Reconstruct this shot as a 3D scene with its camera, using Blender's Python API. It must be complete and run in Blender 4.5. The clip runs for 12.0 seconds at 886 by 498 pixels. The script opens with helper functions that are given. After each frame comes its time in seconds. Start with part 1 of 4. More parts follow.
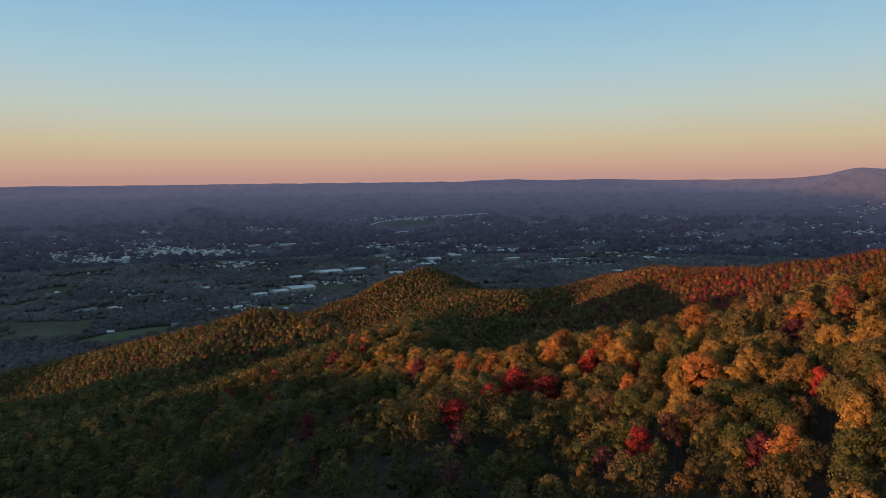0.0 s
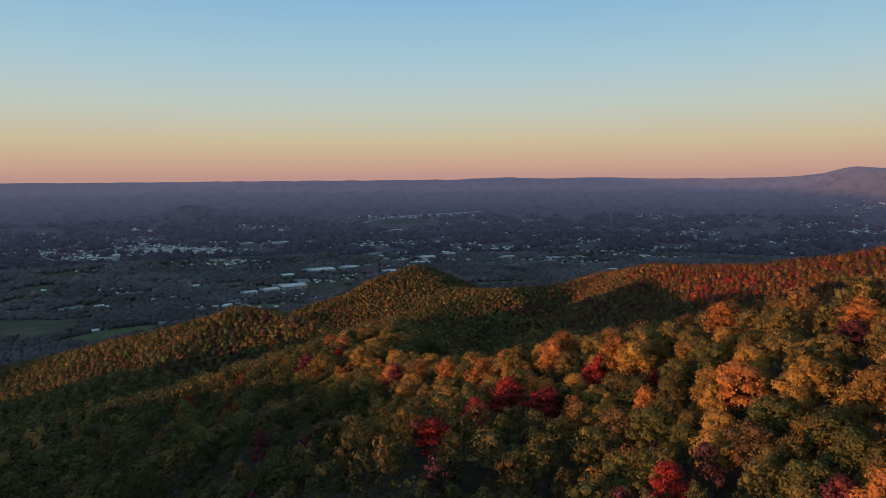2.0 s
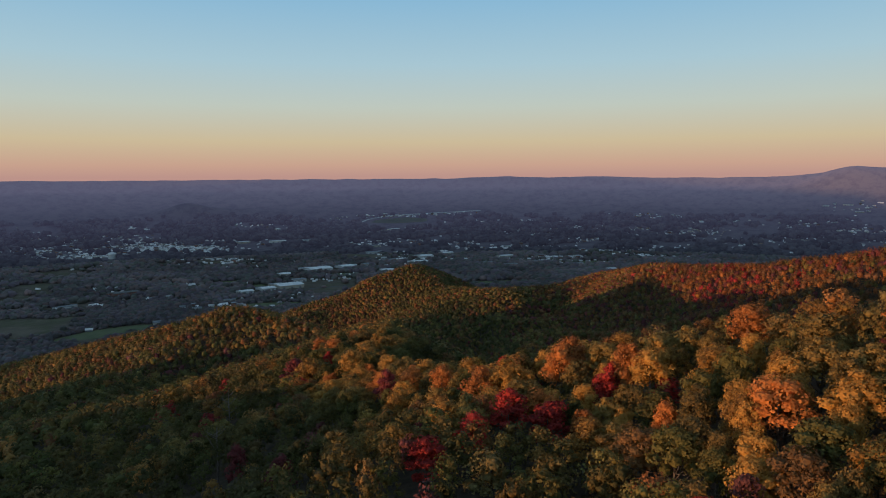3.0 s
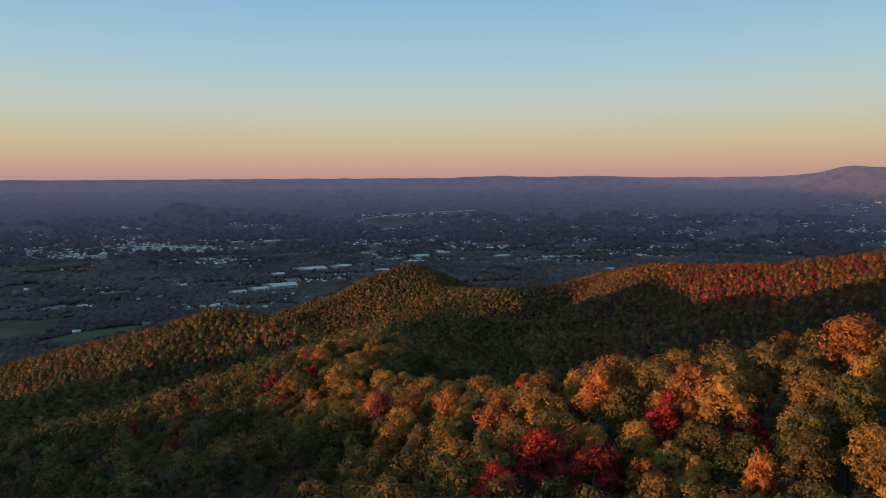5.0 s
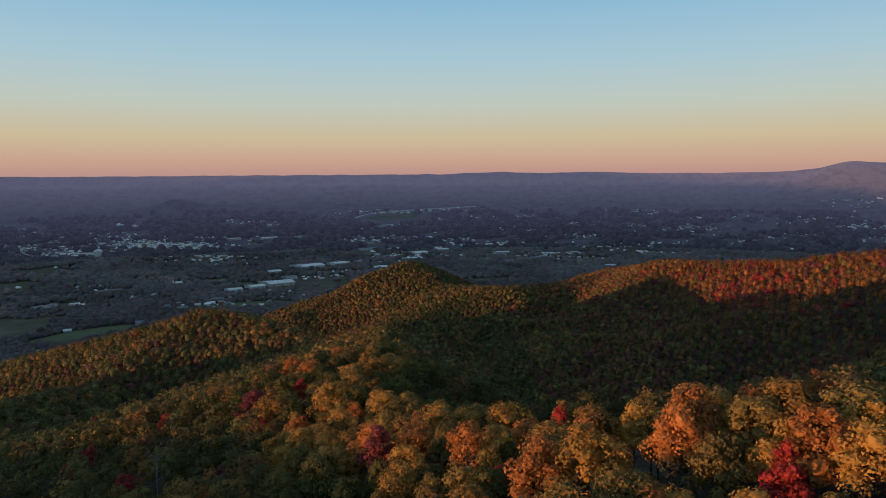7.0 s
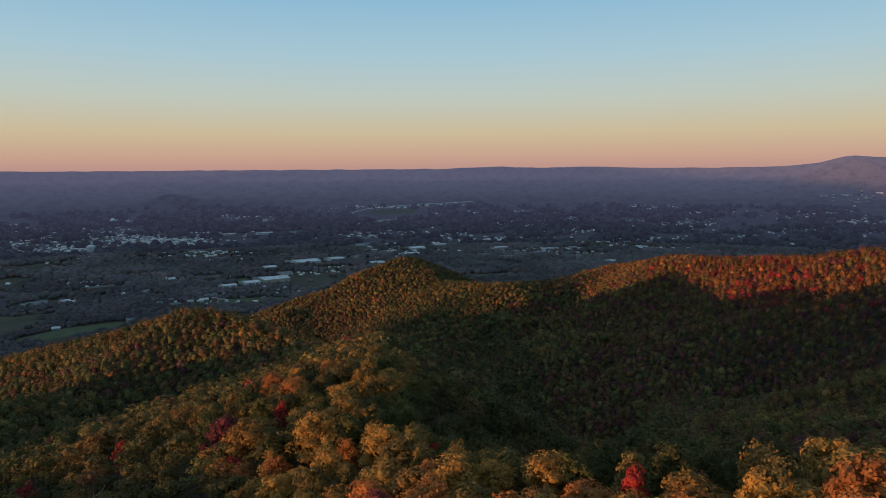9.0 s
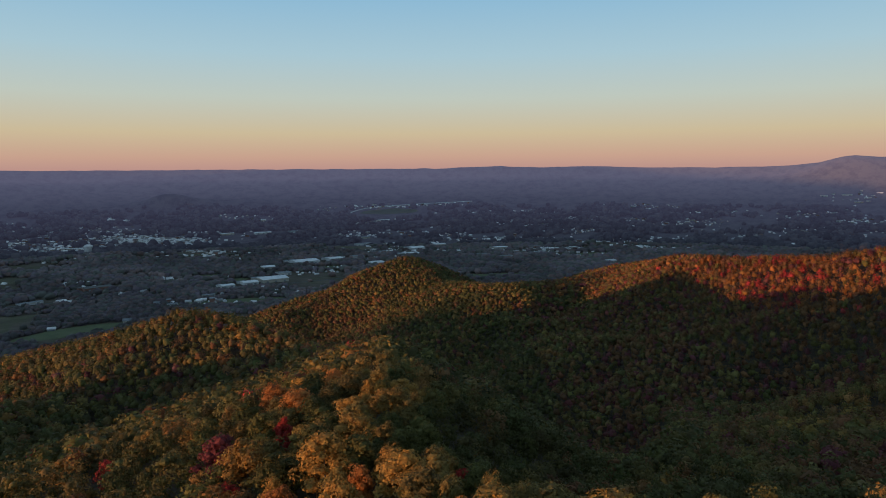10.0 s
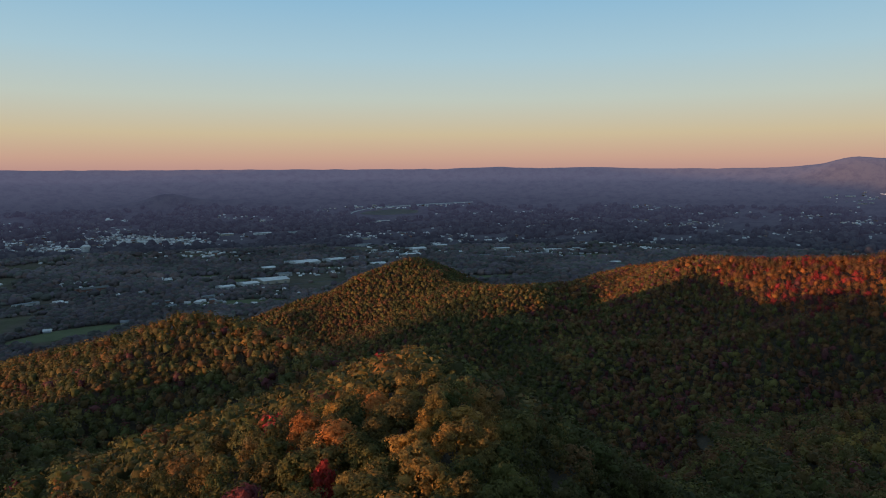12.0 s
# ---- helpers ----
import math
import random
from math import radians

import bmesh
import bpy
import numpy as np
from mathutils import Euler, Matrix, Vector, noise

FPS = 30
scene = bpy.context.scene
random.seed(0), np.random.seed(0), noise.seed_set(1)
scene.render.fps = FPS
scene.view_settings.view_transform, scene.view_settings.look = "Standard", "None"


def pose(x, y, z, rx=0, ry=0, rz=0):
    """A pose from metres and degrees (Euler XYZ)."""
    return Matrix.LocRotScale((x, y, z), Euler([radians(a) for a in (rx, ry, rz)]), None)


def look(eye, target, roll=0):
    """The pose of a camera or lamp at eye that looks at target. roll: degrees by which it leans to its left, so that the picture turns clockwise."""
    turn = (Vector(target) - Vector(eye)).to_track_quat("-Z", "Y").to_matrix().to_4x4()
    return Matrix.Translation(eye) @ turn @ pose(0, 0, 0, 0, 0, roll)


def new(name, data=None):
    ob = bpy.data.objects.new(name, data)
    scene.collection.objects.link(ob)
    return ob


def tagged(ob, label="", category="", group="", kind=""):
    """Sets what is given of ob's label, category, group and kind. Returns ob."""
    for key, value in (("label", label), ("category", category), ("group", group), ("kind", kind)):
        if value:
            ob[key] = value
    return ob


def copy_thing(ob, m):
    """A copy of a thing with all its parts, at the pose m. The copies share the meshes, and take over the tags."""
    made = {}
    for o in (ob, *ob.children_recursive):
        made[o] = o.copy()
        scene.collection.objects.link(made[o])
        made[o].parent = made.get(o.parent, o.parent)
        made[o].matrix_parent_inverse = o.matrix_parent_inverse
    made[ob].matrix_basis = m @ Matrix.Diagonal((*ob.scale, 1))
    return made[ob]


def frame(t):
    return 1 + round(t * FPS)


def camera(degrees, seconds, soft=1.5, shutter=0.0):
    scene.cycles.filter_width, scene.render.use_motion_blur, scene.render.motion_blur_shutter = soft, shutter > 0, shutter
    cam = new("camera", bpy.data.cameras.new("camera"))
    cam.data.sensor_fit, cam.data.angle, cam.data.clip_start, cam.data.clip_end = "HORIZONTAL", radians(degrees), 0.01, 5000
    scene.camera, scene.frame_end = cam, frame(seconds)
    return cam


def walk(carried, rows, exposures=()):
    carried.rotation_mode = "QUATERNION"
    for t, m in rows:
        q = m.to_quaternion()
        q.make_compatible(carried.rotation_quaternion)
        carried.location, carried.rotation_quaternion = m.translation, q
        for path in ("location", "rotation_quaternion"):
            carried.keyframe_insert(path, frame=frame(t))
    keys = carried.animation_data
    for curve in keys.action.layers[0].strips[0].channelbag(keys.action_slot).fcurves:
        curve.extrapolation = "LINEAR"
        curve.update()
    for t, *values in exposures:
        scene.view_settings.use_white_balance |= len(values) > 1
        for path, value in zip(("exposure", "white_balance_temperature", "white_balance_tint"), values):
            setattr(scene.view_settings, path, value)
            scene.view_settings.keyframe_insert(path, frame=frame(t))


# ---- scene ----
cam = camera(67.3, 12.0, soft=1.0)
PATH = [
    (0.0, pose(0.00, 0.00, 0.00, 83.915, 0.559, -0.125)),
    (0.5, pose(1.33, 6.95, -1.78, 83.870, 0.534, -0.242)),
    (1.0, pose(2.45, 13.87, -3.40, 83.844, 0.481, -0.326)),
    (1.5, pose(3.17, 21.01, -4.65, 83.835, 0.424, -0.440)),
    (2.0, pose(3.73, 28.16, -5.79, 83.806, 0.400, -0.550)),
    (2.5, pose(4.27, 35.40, -6.83, 83.778, 0.362, -0.621)),
    (3.0, pose(4.56, 42.67, -7.86, 83.728, 0.303, -0.702)),
    (5.0, pose(2.79, 72.47, -11.94, 83.731, 0.249, -1.080)),
    (5.5, pose(2.18, 80.09, -12.97, 83.722, 0.256, -1.135)),
    (6.0, pose(1.56, 87.61, -13.96, 83.723, 0.274, -1.173)),
    (6.5, pose(1.00, 95.08, -14.91, 83.658, 0.311, -1.224)),
    (7.0, pose(0.53, 102.52, -15.67, 83.450, 0.330, -1.248)),
    (9.0, pose(-2.02, 133.61, -19.22, 83.043, 0.327, -1.531)),
    (9.5, pose(-3.63, 141.17, -20.25, 83.028, 0.310, -1.606)),
    (10.0, pose(-6.00, 148.64, -21.31, 83.029, 0.292, -1.665)),
    (10.5, pose(-8.71, 155.79, -22.34, 83.050, 0.270, -1.690)),
    (11.0, pose(-11.75, 162.90, -23.37, 83.077, 0.214, -1.711)),
    (11.5, pose(-15.04, 170.18, -24.47, 83.104, 0.191, -1.745)),
    (12.0, pose(-18.44, 177.22, -25.53, 83.129, 0.182, -1.780)),
]
walk(cam, PATH)

# ---------------------------------------------------------------- light
SUN_AZ = radians(118)      # degrees to the left of the y axis
SUN_EL = radians(1.75)
TO_SUN = Vector((-math.sin(SUN_AZ) * math.cos(SUN_EL), math.cos(SUN_AZ) * math.cos(SUN_EL), math.sin(SUN_EL)))

sun = new("sun", bpy.data.lights.new("sun", "SUN"))
sun.data.energy, sun.data.angle, sun.data.color = 5.0, radians(0.6), (1.0, 0.50, 0.245)
sun.matrix_world = look((0, 0, 400), Vector((0, 0, 400)) - TO_SUN)

world = bpy.data.worlds.new("evening_sky")
scene.world = world
world.use_nodes = True
wn, wl = world.node_tree.nodes, world.node_tree.links
wn.clear()
sky = wn.new("ShaderNodeTexSky")
sky.sky_type, sky.sun_disc = "NISHITA", False
sky.sun_elevation, sky.sun_rotation = SUN_EL, -SUN_AZ
sky.altitude, sky.air_density, sky.dust_density, sky.ozone_density = 900, 1.0, 1.0, 2.5
coord = wn.new("ShaderNodeTexCoord")
sep = wn.new("ShaderNodeSeparateXYZ")
wl.new(coord.outputs["Generated"], sep.inputs[0])
ramp = wn.new("ShaderNodeValToRGB")     # twilight colours by height over the horizon
wl.new(sep.outputs["Z"], ramp.inputs[0])
stops = ((0.0, (0.55, 0.32, 0.28)), (0.016, (0.63, 0.39, 0.295)), (0.050, (0.66, 0.54, 0.35)), (0.10, (0.57, 0.63, 0.56)),
         (0.16, (0.43, 0.62, 0.71)), (0.25, (0.27, 0.52, 0.73)), (0.45, (0.22, 0.39, 0.58)), (1.0, (0.165, 0.25, 0.365)))
for k, (p, c) in enumerate(stops):
    e = ramp.color_ramp.elements[k] if k < 2 else ramp.color_ramp.elements.new(p)
    e.position, e.color = p, (*c, 1)
gain = wn.new("ShaderNodeMix")
gain.data_type, gain.blend_type = "RGBA", "MULTIPLY"
gain.inputs[0].default_value = 1.0
wl.new(sky.outputs[0], gain.inputs[6])
gain.inputs[7].default_value = (0.08, 0.08, 0.08, 1)
both = wn.new("ShaderNodeMix")
both.data_type = "RGBA"
both.inputs[0].default_value = 0.9
wl.new(gain.outputs[2], both.inputs[6])
wl.new(ramp.outputs[0], both.inputs[7])
toward = wn.new("ShaderNodeVectorMath")      # the western sky, where the sun stands, is the brightest
toward.operation = "DOT_PRODUCT"
wl.new(coord.outputs["Generated"], toward.inputs[0])
toward.inputs[1].default_value = TO_SUN
glow = wn.new("ShaderNodeMapRange")
glow.interpolation_type = "SMOOTHSTEP"
for socket, value in (("From Min", 0.12), ("From Max", 1.0), ("To Min", 1.0), ("To Max", 1.5)):
    glow.inputs[socket].default_value = value
wl.new(toward.outputs["Value"], glow.inputs["Value"])
west = wn.new("ShaderNodeVectorMath")
west.operation = "SCALE"
wl.new(both.outputs[2], west.inputs[0])
wl.new(glow.outputs[0], west.inputs["Scale"])
back = wn.new("ShaderNodeBackground")
wl.new(west.outputs[0], back.inputs[0])
back.inputs[1].default_value = 1.0
wl.new(back.outputs[0], wn.new("ShaderNodeOutputWorld").inputs[0])

# ---------------------------------------------------------------- materials


class Mat:
    """A small builder of node materials."""

    def __init__(self, name, rough=0.8, metal=0.0, spec=0.3):
        self.m = bpy.data.materials.new(name)
        self.m.use_nodes = True
        self.n, self.l = self.m.node_tree.nodes, self.m.node_tree.links
        self.p = self.n["Principled BSDF"]
        self.p.inputs["Roughness"].default_value = rough
        self.p.inputs["Metallic"].default_value = metal
        self.p.inputs["Specular IOR Level"].default_value = spec

    def node(self, kind, **sets):
        nd = self.n.new(kind)
        for k, v in sets.items():
            nd.inputs[k].default_value = v
        return nd

    def place(self):
        return self.n.new("ShaderNodeNewGeometry").outputs["Position"]

    def noise(self, scale, detail=3.0, rough=0.6, vec=None):
        nd = self.node("ShaderNodeTexNoise", Scale=scale, Detail=detail, Roughness=rough)
        self.l.new(vec or self.place(), nd.inputs["Vector"])
        return nd.outputs["Fac"]

    def ramp(self, fac, *stops):
        r = self.n.new("ShaderNodeValToRGB")
        self.l.new(fac, r.inputs[0])
        for k, (p, c) in enumerate(stops):
            e = r.color_ramp.elements[k] if k < 2 else r.color_ramp.elements.new(p)
            e.position, e.color = p, (*c, 1)
        return r.outputs[0]

    def mix(self, fac, a, b, mode="MIX"):
        x = self.n.new("ShaderNodeMix")
        x.data_type, x.blend_type = "RGBA", mode
        for k, v in ((0, fac), (6, a), (7, b)):
            if hasattr(v, "is_linked"):
                self.l.new(v, x.inputs[k])
            else:
                x.inputs[k].default_value = v if k == 0 else (*v, 1)
        return x.outputs[2]

    def maths(self, op, a, b=0.0, c=0.0):
        x = self.n.new("ShaderNodeMath")
        x.operation = op
        for k, v in enumerate((a, b, c)):
            if hasattr(v, "is_linked"):
                self.l.new(v, x.inputs[k])
            else:
                x.inputs[k].default_value = v
        return x.outputs[0]

    def colour(self, out):
        self.l.new(out, self.p.inputs["Base Color"])
        return self

    def thin(self, share):
        """Leaves let part of the light through."""
        t, m = self.n.new("ShaderNodeBsdfTranslucent"), self.n.new("ShaderNodeMixShader")
        self.l.new(self.p.inputs["Base Color"].links[0].from_socket, t.inputs[0])
        m.inputs[0].default_value = share
        self.l.new(self.p.outputs[0], m.inputs[1])
        self.l.new(t.outputs[0], m.inputs[2])
        self.l.new(m.outputs[0], self.n["Material Output"].inputs[0])
        return self

    def bump(self, fac, strength=0.4, distance=0.1):
        b = self.node("ShaderNodeBump", Strength=strength, Distance=distance)
        self.l.new(fac, b.inputs["Height"])
        self.l.new(b.outputs[0], self.p.inputs["Normal"])
        return self


def leaf_material(name, dark, light):
    """Autumn leaves: two shades mixed leaf by leaf and tree by tree."""
    k = Mat(name, 0.75, spec=0.15)
    island = k.n.new("ShaderNodeNewGeometry").outputs["Random Per Island"]
    tree = k.n.new("ShaderNodeObjectInfo").outputs["Random"]
    fine = k.noise(0.9, 2.0)
    f = k.maths("ADD", k.maths("MULTIPLY", island, 0.50), k.maths("MULTIPLY_ADD", fine, 0.9, -0.22))
    f = k.maths("MULTIPLY_ADD", tree, 0.6, k.maths("SUBTRACT", f, 0.25))
    f = k.maths("MULTIPLY_ADD", k.noise(5.5, 3.0, 0.7), 0.7, k.maths("SUBTRACT", f, 0.35))
    k.colour(k.ramp(f, (0.1, dark), (0.85, light)))
    return k.thin(0.3).m


LEAF = {
    "green": leaf_material("green_leaves", (0.046, 0.044, 0.015), (0.150, 0.130, 0.035)),
    "olive": leaf_material("olive_leaves", (0.090, 0.066, 0.024), (0.290, 0.190, 0.052)),
    "gold": leaf_material("golden_leaves", (0.165, 0.090, 0.026), (0.500, 0.270, 0.060)),
    "orange": leaf_material("orange_leaves", (0.210, 0.080, 0.026), (0.560, 0.215, 0.056)),
    "rust": leaf_material("rust_leaves", (0.105, 0.060, 0.026), (0.265, 0.142, 0.050)),
    "red": leaf_material("red_leaves", (0.190, 0.020, 0.018), (0.560, 0.065, 0.042)),
    "maroon": leaf_material("maroon_leaves", (0.080, 0.022, 0.024), (0.210, 0.048, 0.046)),
}
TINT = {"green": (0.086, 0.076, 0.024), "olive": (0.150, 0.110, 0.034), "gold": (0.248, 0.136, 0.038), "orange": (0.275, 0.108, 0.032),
        "rust": (0.162, 0.078, 0.032), "red": (0.330, 0.044, 0.038), "maroon": (0.140, 0.044, 0.042)}


def joined_leaf_material(name="woodland_leaves", contrast=1.0):
    """Leaves of the woods: each tree brings its own tint."""
    k = Mat(name, 0.75, spec=0.15)
    at = k.n.new("ShaderNodeAttribute")
    at.attribute_name = "leaf_tint"
    island = k.n.new("ShaderNodeNewGeometry").outputs["Random Per Island"]
    f = k.maths("MULTIPLY_ADD", island, 0.5, k.maths("MULTIPLY_ADD", k.noise(0.35, 2.0), 0.8, 0.38))
    f = k.maths("MULTIPLY", f, k.maths("MULTIPLY_ADD", k.noise(3.5, 3.0, 0.7), 1.3, 0.35))
    f = k.maths("MULTIPLY_ADD", f, contrast, 1 - contrast)
    grey = k.n.new("ShaderNodeCombineColor")
    for j in range(3):
        k.l.new(f, grey.inputs[j])
    k.colour(k.mix(1.0, at.outputs["Color"], grey.outputs[0], "MULTIPLY"))
    return k.thin(0.3).m


WOOD_LEAVES = joined_leaf_material()
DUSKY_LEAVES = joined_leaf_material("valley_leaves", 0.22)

k = Mat("bark", 0.9)
f = k.noise(3.0, 4.0)
k.colour(k.ramp(f, (0.3, (0.05, 0.04, 0.032)), (0.7, (0.16, 0.135, 0.11)))).bump(f, 0.6, 0.05)
BARK = k.m

k = Mat("bare_wood", 0.85)
k.colour(k.ramp(k.noise(2.0, 4.0), (0.3, (0.11, 0.085, 0.075)), (0.7, (0.23, 0.18, 0.16))))
BARE = k.m

k = Mat("land", 0.95, spec=0.1)           # forest floor, and meadows where the valley is open
at = k.n.new("ShaderNodeAttribute")
at.attribute_name = "meadow"
soil = k.ramp(k.noise(0.25, 5.0), (0.3, (0.040, 0.030, 0.022)), (0.7, (0.095, 0.070, 0.046)))
crops = k.ramp(k.noise(0.006, 2.0), (0.36, (0.074, 0.060, 0.040)), (0.46, (0.104, 0.080, 0.060)), (0.54, (0.080, 0.074, 0.040)), (0.64, (0.120, 0.094, 0.066)))
crops = k.mix(0.5, crops, k.ramp(k.noise(0.05, 5.0), (0.3, (0.5, 0.5, 0.5)), (0.7, (1.3, 1.3, 1.3))), "MULTIPLY")
k.colour(k.mix(at.outputs["Fac"], soil, crops)).bump(k.noise(1.2, 4.0), 0.5, 0.3)
LAND = k.m

k = Mat("far_country", 0.95, spec=0.05)      # the distance; its haze is put into mauve base colour and a growing glow
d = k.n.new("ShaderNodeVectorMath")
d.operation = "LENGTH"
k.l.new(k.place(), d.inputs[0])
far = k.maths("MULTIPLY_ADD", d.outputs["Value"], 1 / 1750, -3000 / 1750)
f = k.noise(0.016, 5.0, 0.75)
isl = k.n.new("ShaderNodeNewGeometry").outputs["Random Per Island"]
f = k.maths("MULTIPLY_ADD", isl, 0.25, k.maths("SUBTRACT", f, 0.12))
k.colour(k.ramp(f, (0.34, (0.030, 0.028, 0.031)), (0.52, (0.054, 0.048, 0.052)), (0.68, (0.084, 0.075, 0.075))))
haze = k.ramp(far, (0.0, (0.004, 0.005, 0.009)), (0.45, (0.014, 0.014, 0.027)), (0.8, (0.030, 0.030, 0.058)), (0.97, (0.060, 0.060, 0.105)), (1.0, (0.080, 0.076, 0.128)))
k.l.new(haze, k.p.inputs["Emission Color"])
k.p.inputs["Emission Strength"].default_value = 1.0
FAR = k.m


def plain(name, dark, light, scale=0.2, rough=0.7, metal=0.0):
    k = Mat(name, rough, metal)
    f = k.noise(scale, 4.0)
    k.colour(k.ramp(f, (0.3, dark), (0.7, light)))
    return k.m


GRASS = plain("meadow_grass", (0.062, 0.070, 0.026), (0.092, 0.098, 0.038), 0.05, 0.9)
ROOF_WHITE = plain("white_metal_roof", (0.46, 0.44, 0.42), (0.66, 0.63, 0.60), 0.05, 0.5)
ROOF_GREY = plain("grey_roof", (0.13, 0.135, 0.14), (0.22, 0.225, 0.23), 0.1, 0.8)
ROOF_DARK = plain("dark_shingles", (0.07, 0.065, 0.06), (0.14, 0.13, 0.12), 0.3, 0.9)
WALL_PALE = plain("pale_wall", (0.36, 0.34, 0.32), (0.54, 0.51, 0.48), 0.1, 0.8)
WALL_BRICK = plain("brick_wall", (0.16, 0.08, 0.06), (0.26, 0.13, 0.10), 0.3, 0.9)
WALL_TAN = plain("tan_wall", (0.30, 0.26, 0.21), (0.42, 0.37, 0.30), 0.1, 0.8)
GLASS = plain("dark_window_glass", (0.02, 0.025, 0.03), (0.04, 0.045, 0.05), 1.0, 0.15)
ASPHALT = plain("asphalt", (0.045, 0.045, 0.047), (0.07, 0.07, 0.07), 0.1, 0.9)
CONCRETE = plain("pale_concrete", (0.28, 0.28, 0.27), (0.40, 0.39, 0.37), 0.05, 0.85)

# ---------------------------------------------------------------- terrain
# ridge lines: points (x, y, height of the tree tops), fall to the left and right, roundness of the crest
SPINES = [
    ([(330, -120, 55), (165, 90, 28.6), (85, 152, -24.9), (64, 173, -36.5), (42, 190, -44.5), (24, 204, -52), (4, 216, -57.8), (-14, 250, -68.6),
      (-14, 293, -65.4), (-20, 377, -79.8), (-30, 430, -99), (-60, 520, -152.9)], 0.31, 0.65, 8),
    ([(-16, 250, -69.1), (-60, 246, -83.8), (-105, 260, -107.6), (-160, 380, -136), (-220, 478, -139.7), (-290, 490, -162.4), (-420, 500, -240)], 0.27, 0.67, 20),
    ([(-40, 470, -128.3), (-95, 555, -120), (-140, 590, -120.1), (-177, 606, -114.7), (-240, 628, -135.6), (-345, 672, -168.5), (-470, 715, -202), (-600, 745, -241.7),
      (-820, 790, -310)], 0.39, 0.87, 15),
    ([(282, 1050, -171.7), (228, 1044, -167.5), (102, 975, -167.7), (70, 1020, -173.1), (20, 1120, -183.7), (-34, 1220, -163.7), (-50, 1300, -216.4), (-50, 1400, -260)], 0.38, 0.45, 20),
    ([(-34, 1220, -187.4), (-75, 1200, -183.7), (-112, 1180, -181.5), (-159, 1150, -222.7), (-217, 1100, -223), (-280, 1060, -262), (-350, 1020, -300)], 0.46, 0.43, 12),
    ([(900, -200, 130), (700, 100, 80), (480, 420, -25.1), (380, 580, -66), (336, 690, -97.4), (314, 785, -107.8), (292, 900, -117.3), (282, 1045, -152.3),
      (240, 1150, -183.9), (180, 1250, -232.3)], 0.62, 0.45, 12),
    ([(430, 440, -74), (290, 478, -124.4), (197, 500, -151.2), (150, 560, -186.8), (118, 640, -195.9), (90, 740, -222)], 0.64, 0.45, 8),
    ([(330, 640, -130.4), (240, 640, -133), (170, 700, -167.6), (120, 775, -179.7), (70, 840, -213.7)], 0.35, 0.51, 8),
    ([(330, -120, 55), (0, -180, 15), (-200, -120, 0), (-250, -80, -22), (-290, 40, -36), (-308, 70, -40), (-325, 105, -52.5), (-385, 180, -82),
      (-460, 245, -74), (-553, 292, -99), (-660, 345, -147)], 0.32, 0.35, 15),   # spur behind the start, added out of view to shade the slopes ahead
    ([(300, 860, -132.7), (240, 850, -150.1), (174, 846, -177.5), (120, 850, -183.8), (74, 868, -184.5), (37, 868, -219.9)], 0.45, 0.45, 8),
    ([(8, 205, -70.1), (-20, 185, -72.8), (-45, 200, -72.2), (-90, 240, -107.4), (-140, 290, -106), (-200, 340, -125.6)], 0.30, 0.50, 15),
    ([(70, 130, -69.4), (30, 120, -62.2), (0, 145, -48.8), (-26, 158, -58.2), (-60, 175, -109), (-110, 190, -95.2)], 0.30, 0.24, 12),
]
CANOPY = 14.2       # tree tops over the ground


def lattice(ix, iy, seed):
    h = (ix.astype(np.int64) * 374761393 + iy.astype(np.int64) * 668265263 + seed * 974634721) & 0x7FFFFFFF
    h = ((h ^ (h >> 13)) * 1274126177) & 0x7FFFFFFF
    return ((h ^ (h >> 16)) & 0xFFFF) / 65535.0


def wave(x, y, size, seed=0, octaves=3):
    """Smooth value noise, about -1 to 1."""
    out, amp, total = 0.0, 1.0, 0.0
    for o in range(octaves):
        u, v = x / size + 17.3 * o, y / size - 9.1 * o
        iu, iv = np.floor(u), np.floor(v)
        fu, fv = u - iu, v - iv
        fu, fv = fu * fu * (3 - 2 * fu), fv * fv * (3 - 2 * fv)
        a, b = lattice(iu, iv, seed + o), lattice(iu + 1, iv, seed + o)
        c, d = lattice(iu, iv + 1, seed + o), lattice(iu + 1, iv + 1, seed + o)
        out = out + amp * ((a * (1 - fu) + b * fu) * (1 - fv) + (c * (1 - fu) + d * fu) * fv - 0.5) * 2
        total += amp
        amp *= 0.5
        size *= 0.5
    return out / total


def ridge_line(x, y, points):
    best, z, side = np.full(x.shape, 1e18), np.zeros_like(x), np.zeros_like(x)
    for (ax, ay, az), (bx, by, bz) in zip(points[:-1], points[1:]):
        dx, dy = bx - ax, by - ay
        t = np.clip(((x - ax) * dx + (y - ay) * dy) / (dx * dx + dy * dy), 0, 1)
        ex, ey = x - ax - t * dx, y - ay - t * dy
        d = ex * ex + ey * ey
        m = d < best
        best, z, side = np.where(m, d, best), np.where(m, az + t * (bz - az), z), np.where(m, dx * ey - dy * ex, side)
    return np.sqrt(best), z, side


NEAR, SPAN = 3200.0, 1690.0      # beyond NEAR the far country is drawn together, up to NEAR + SPAN


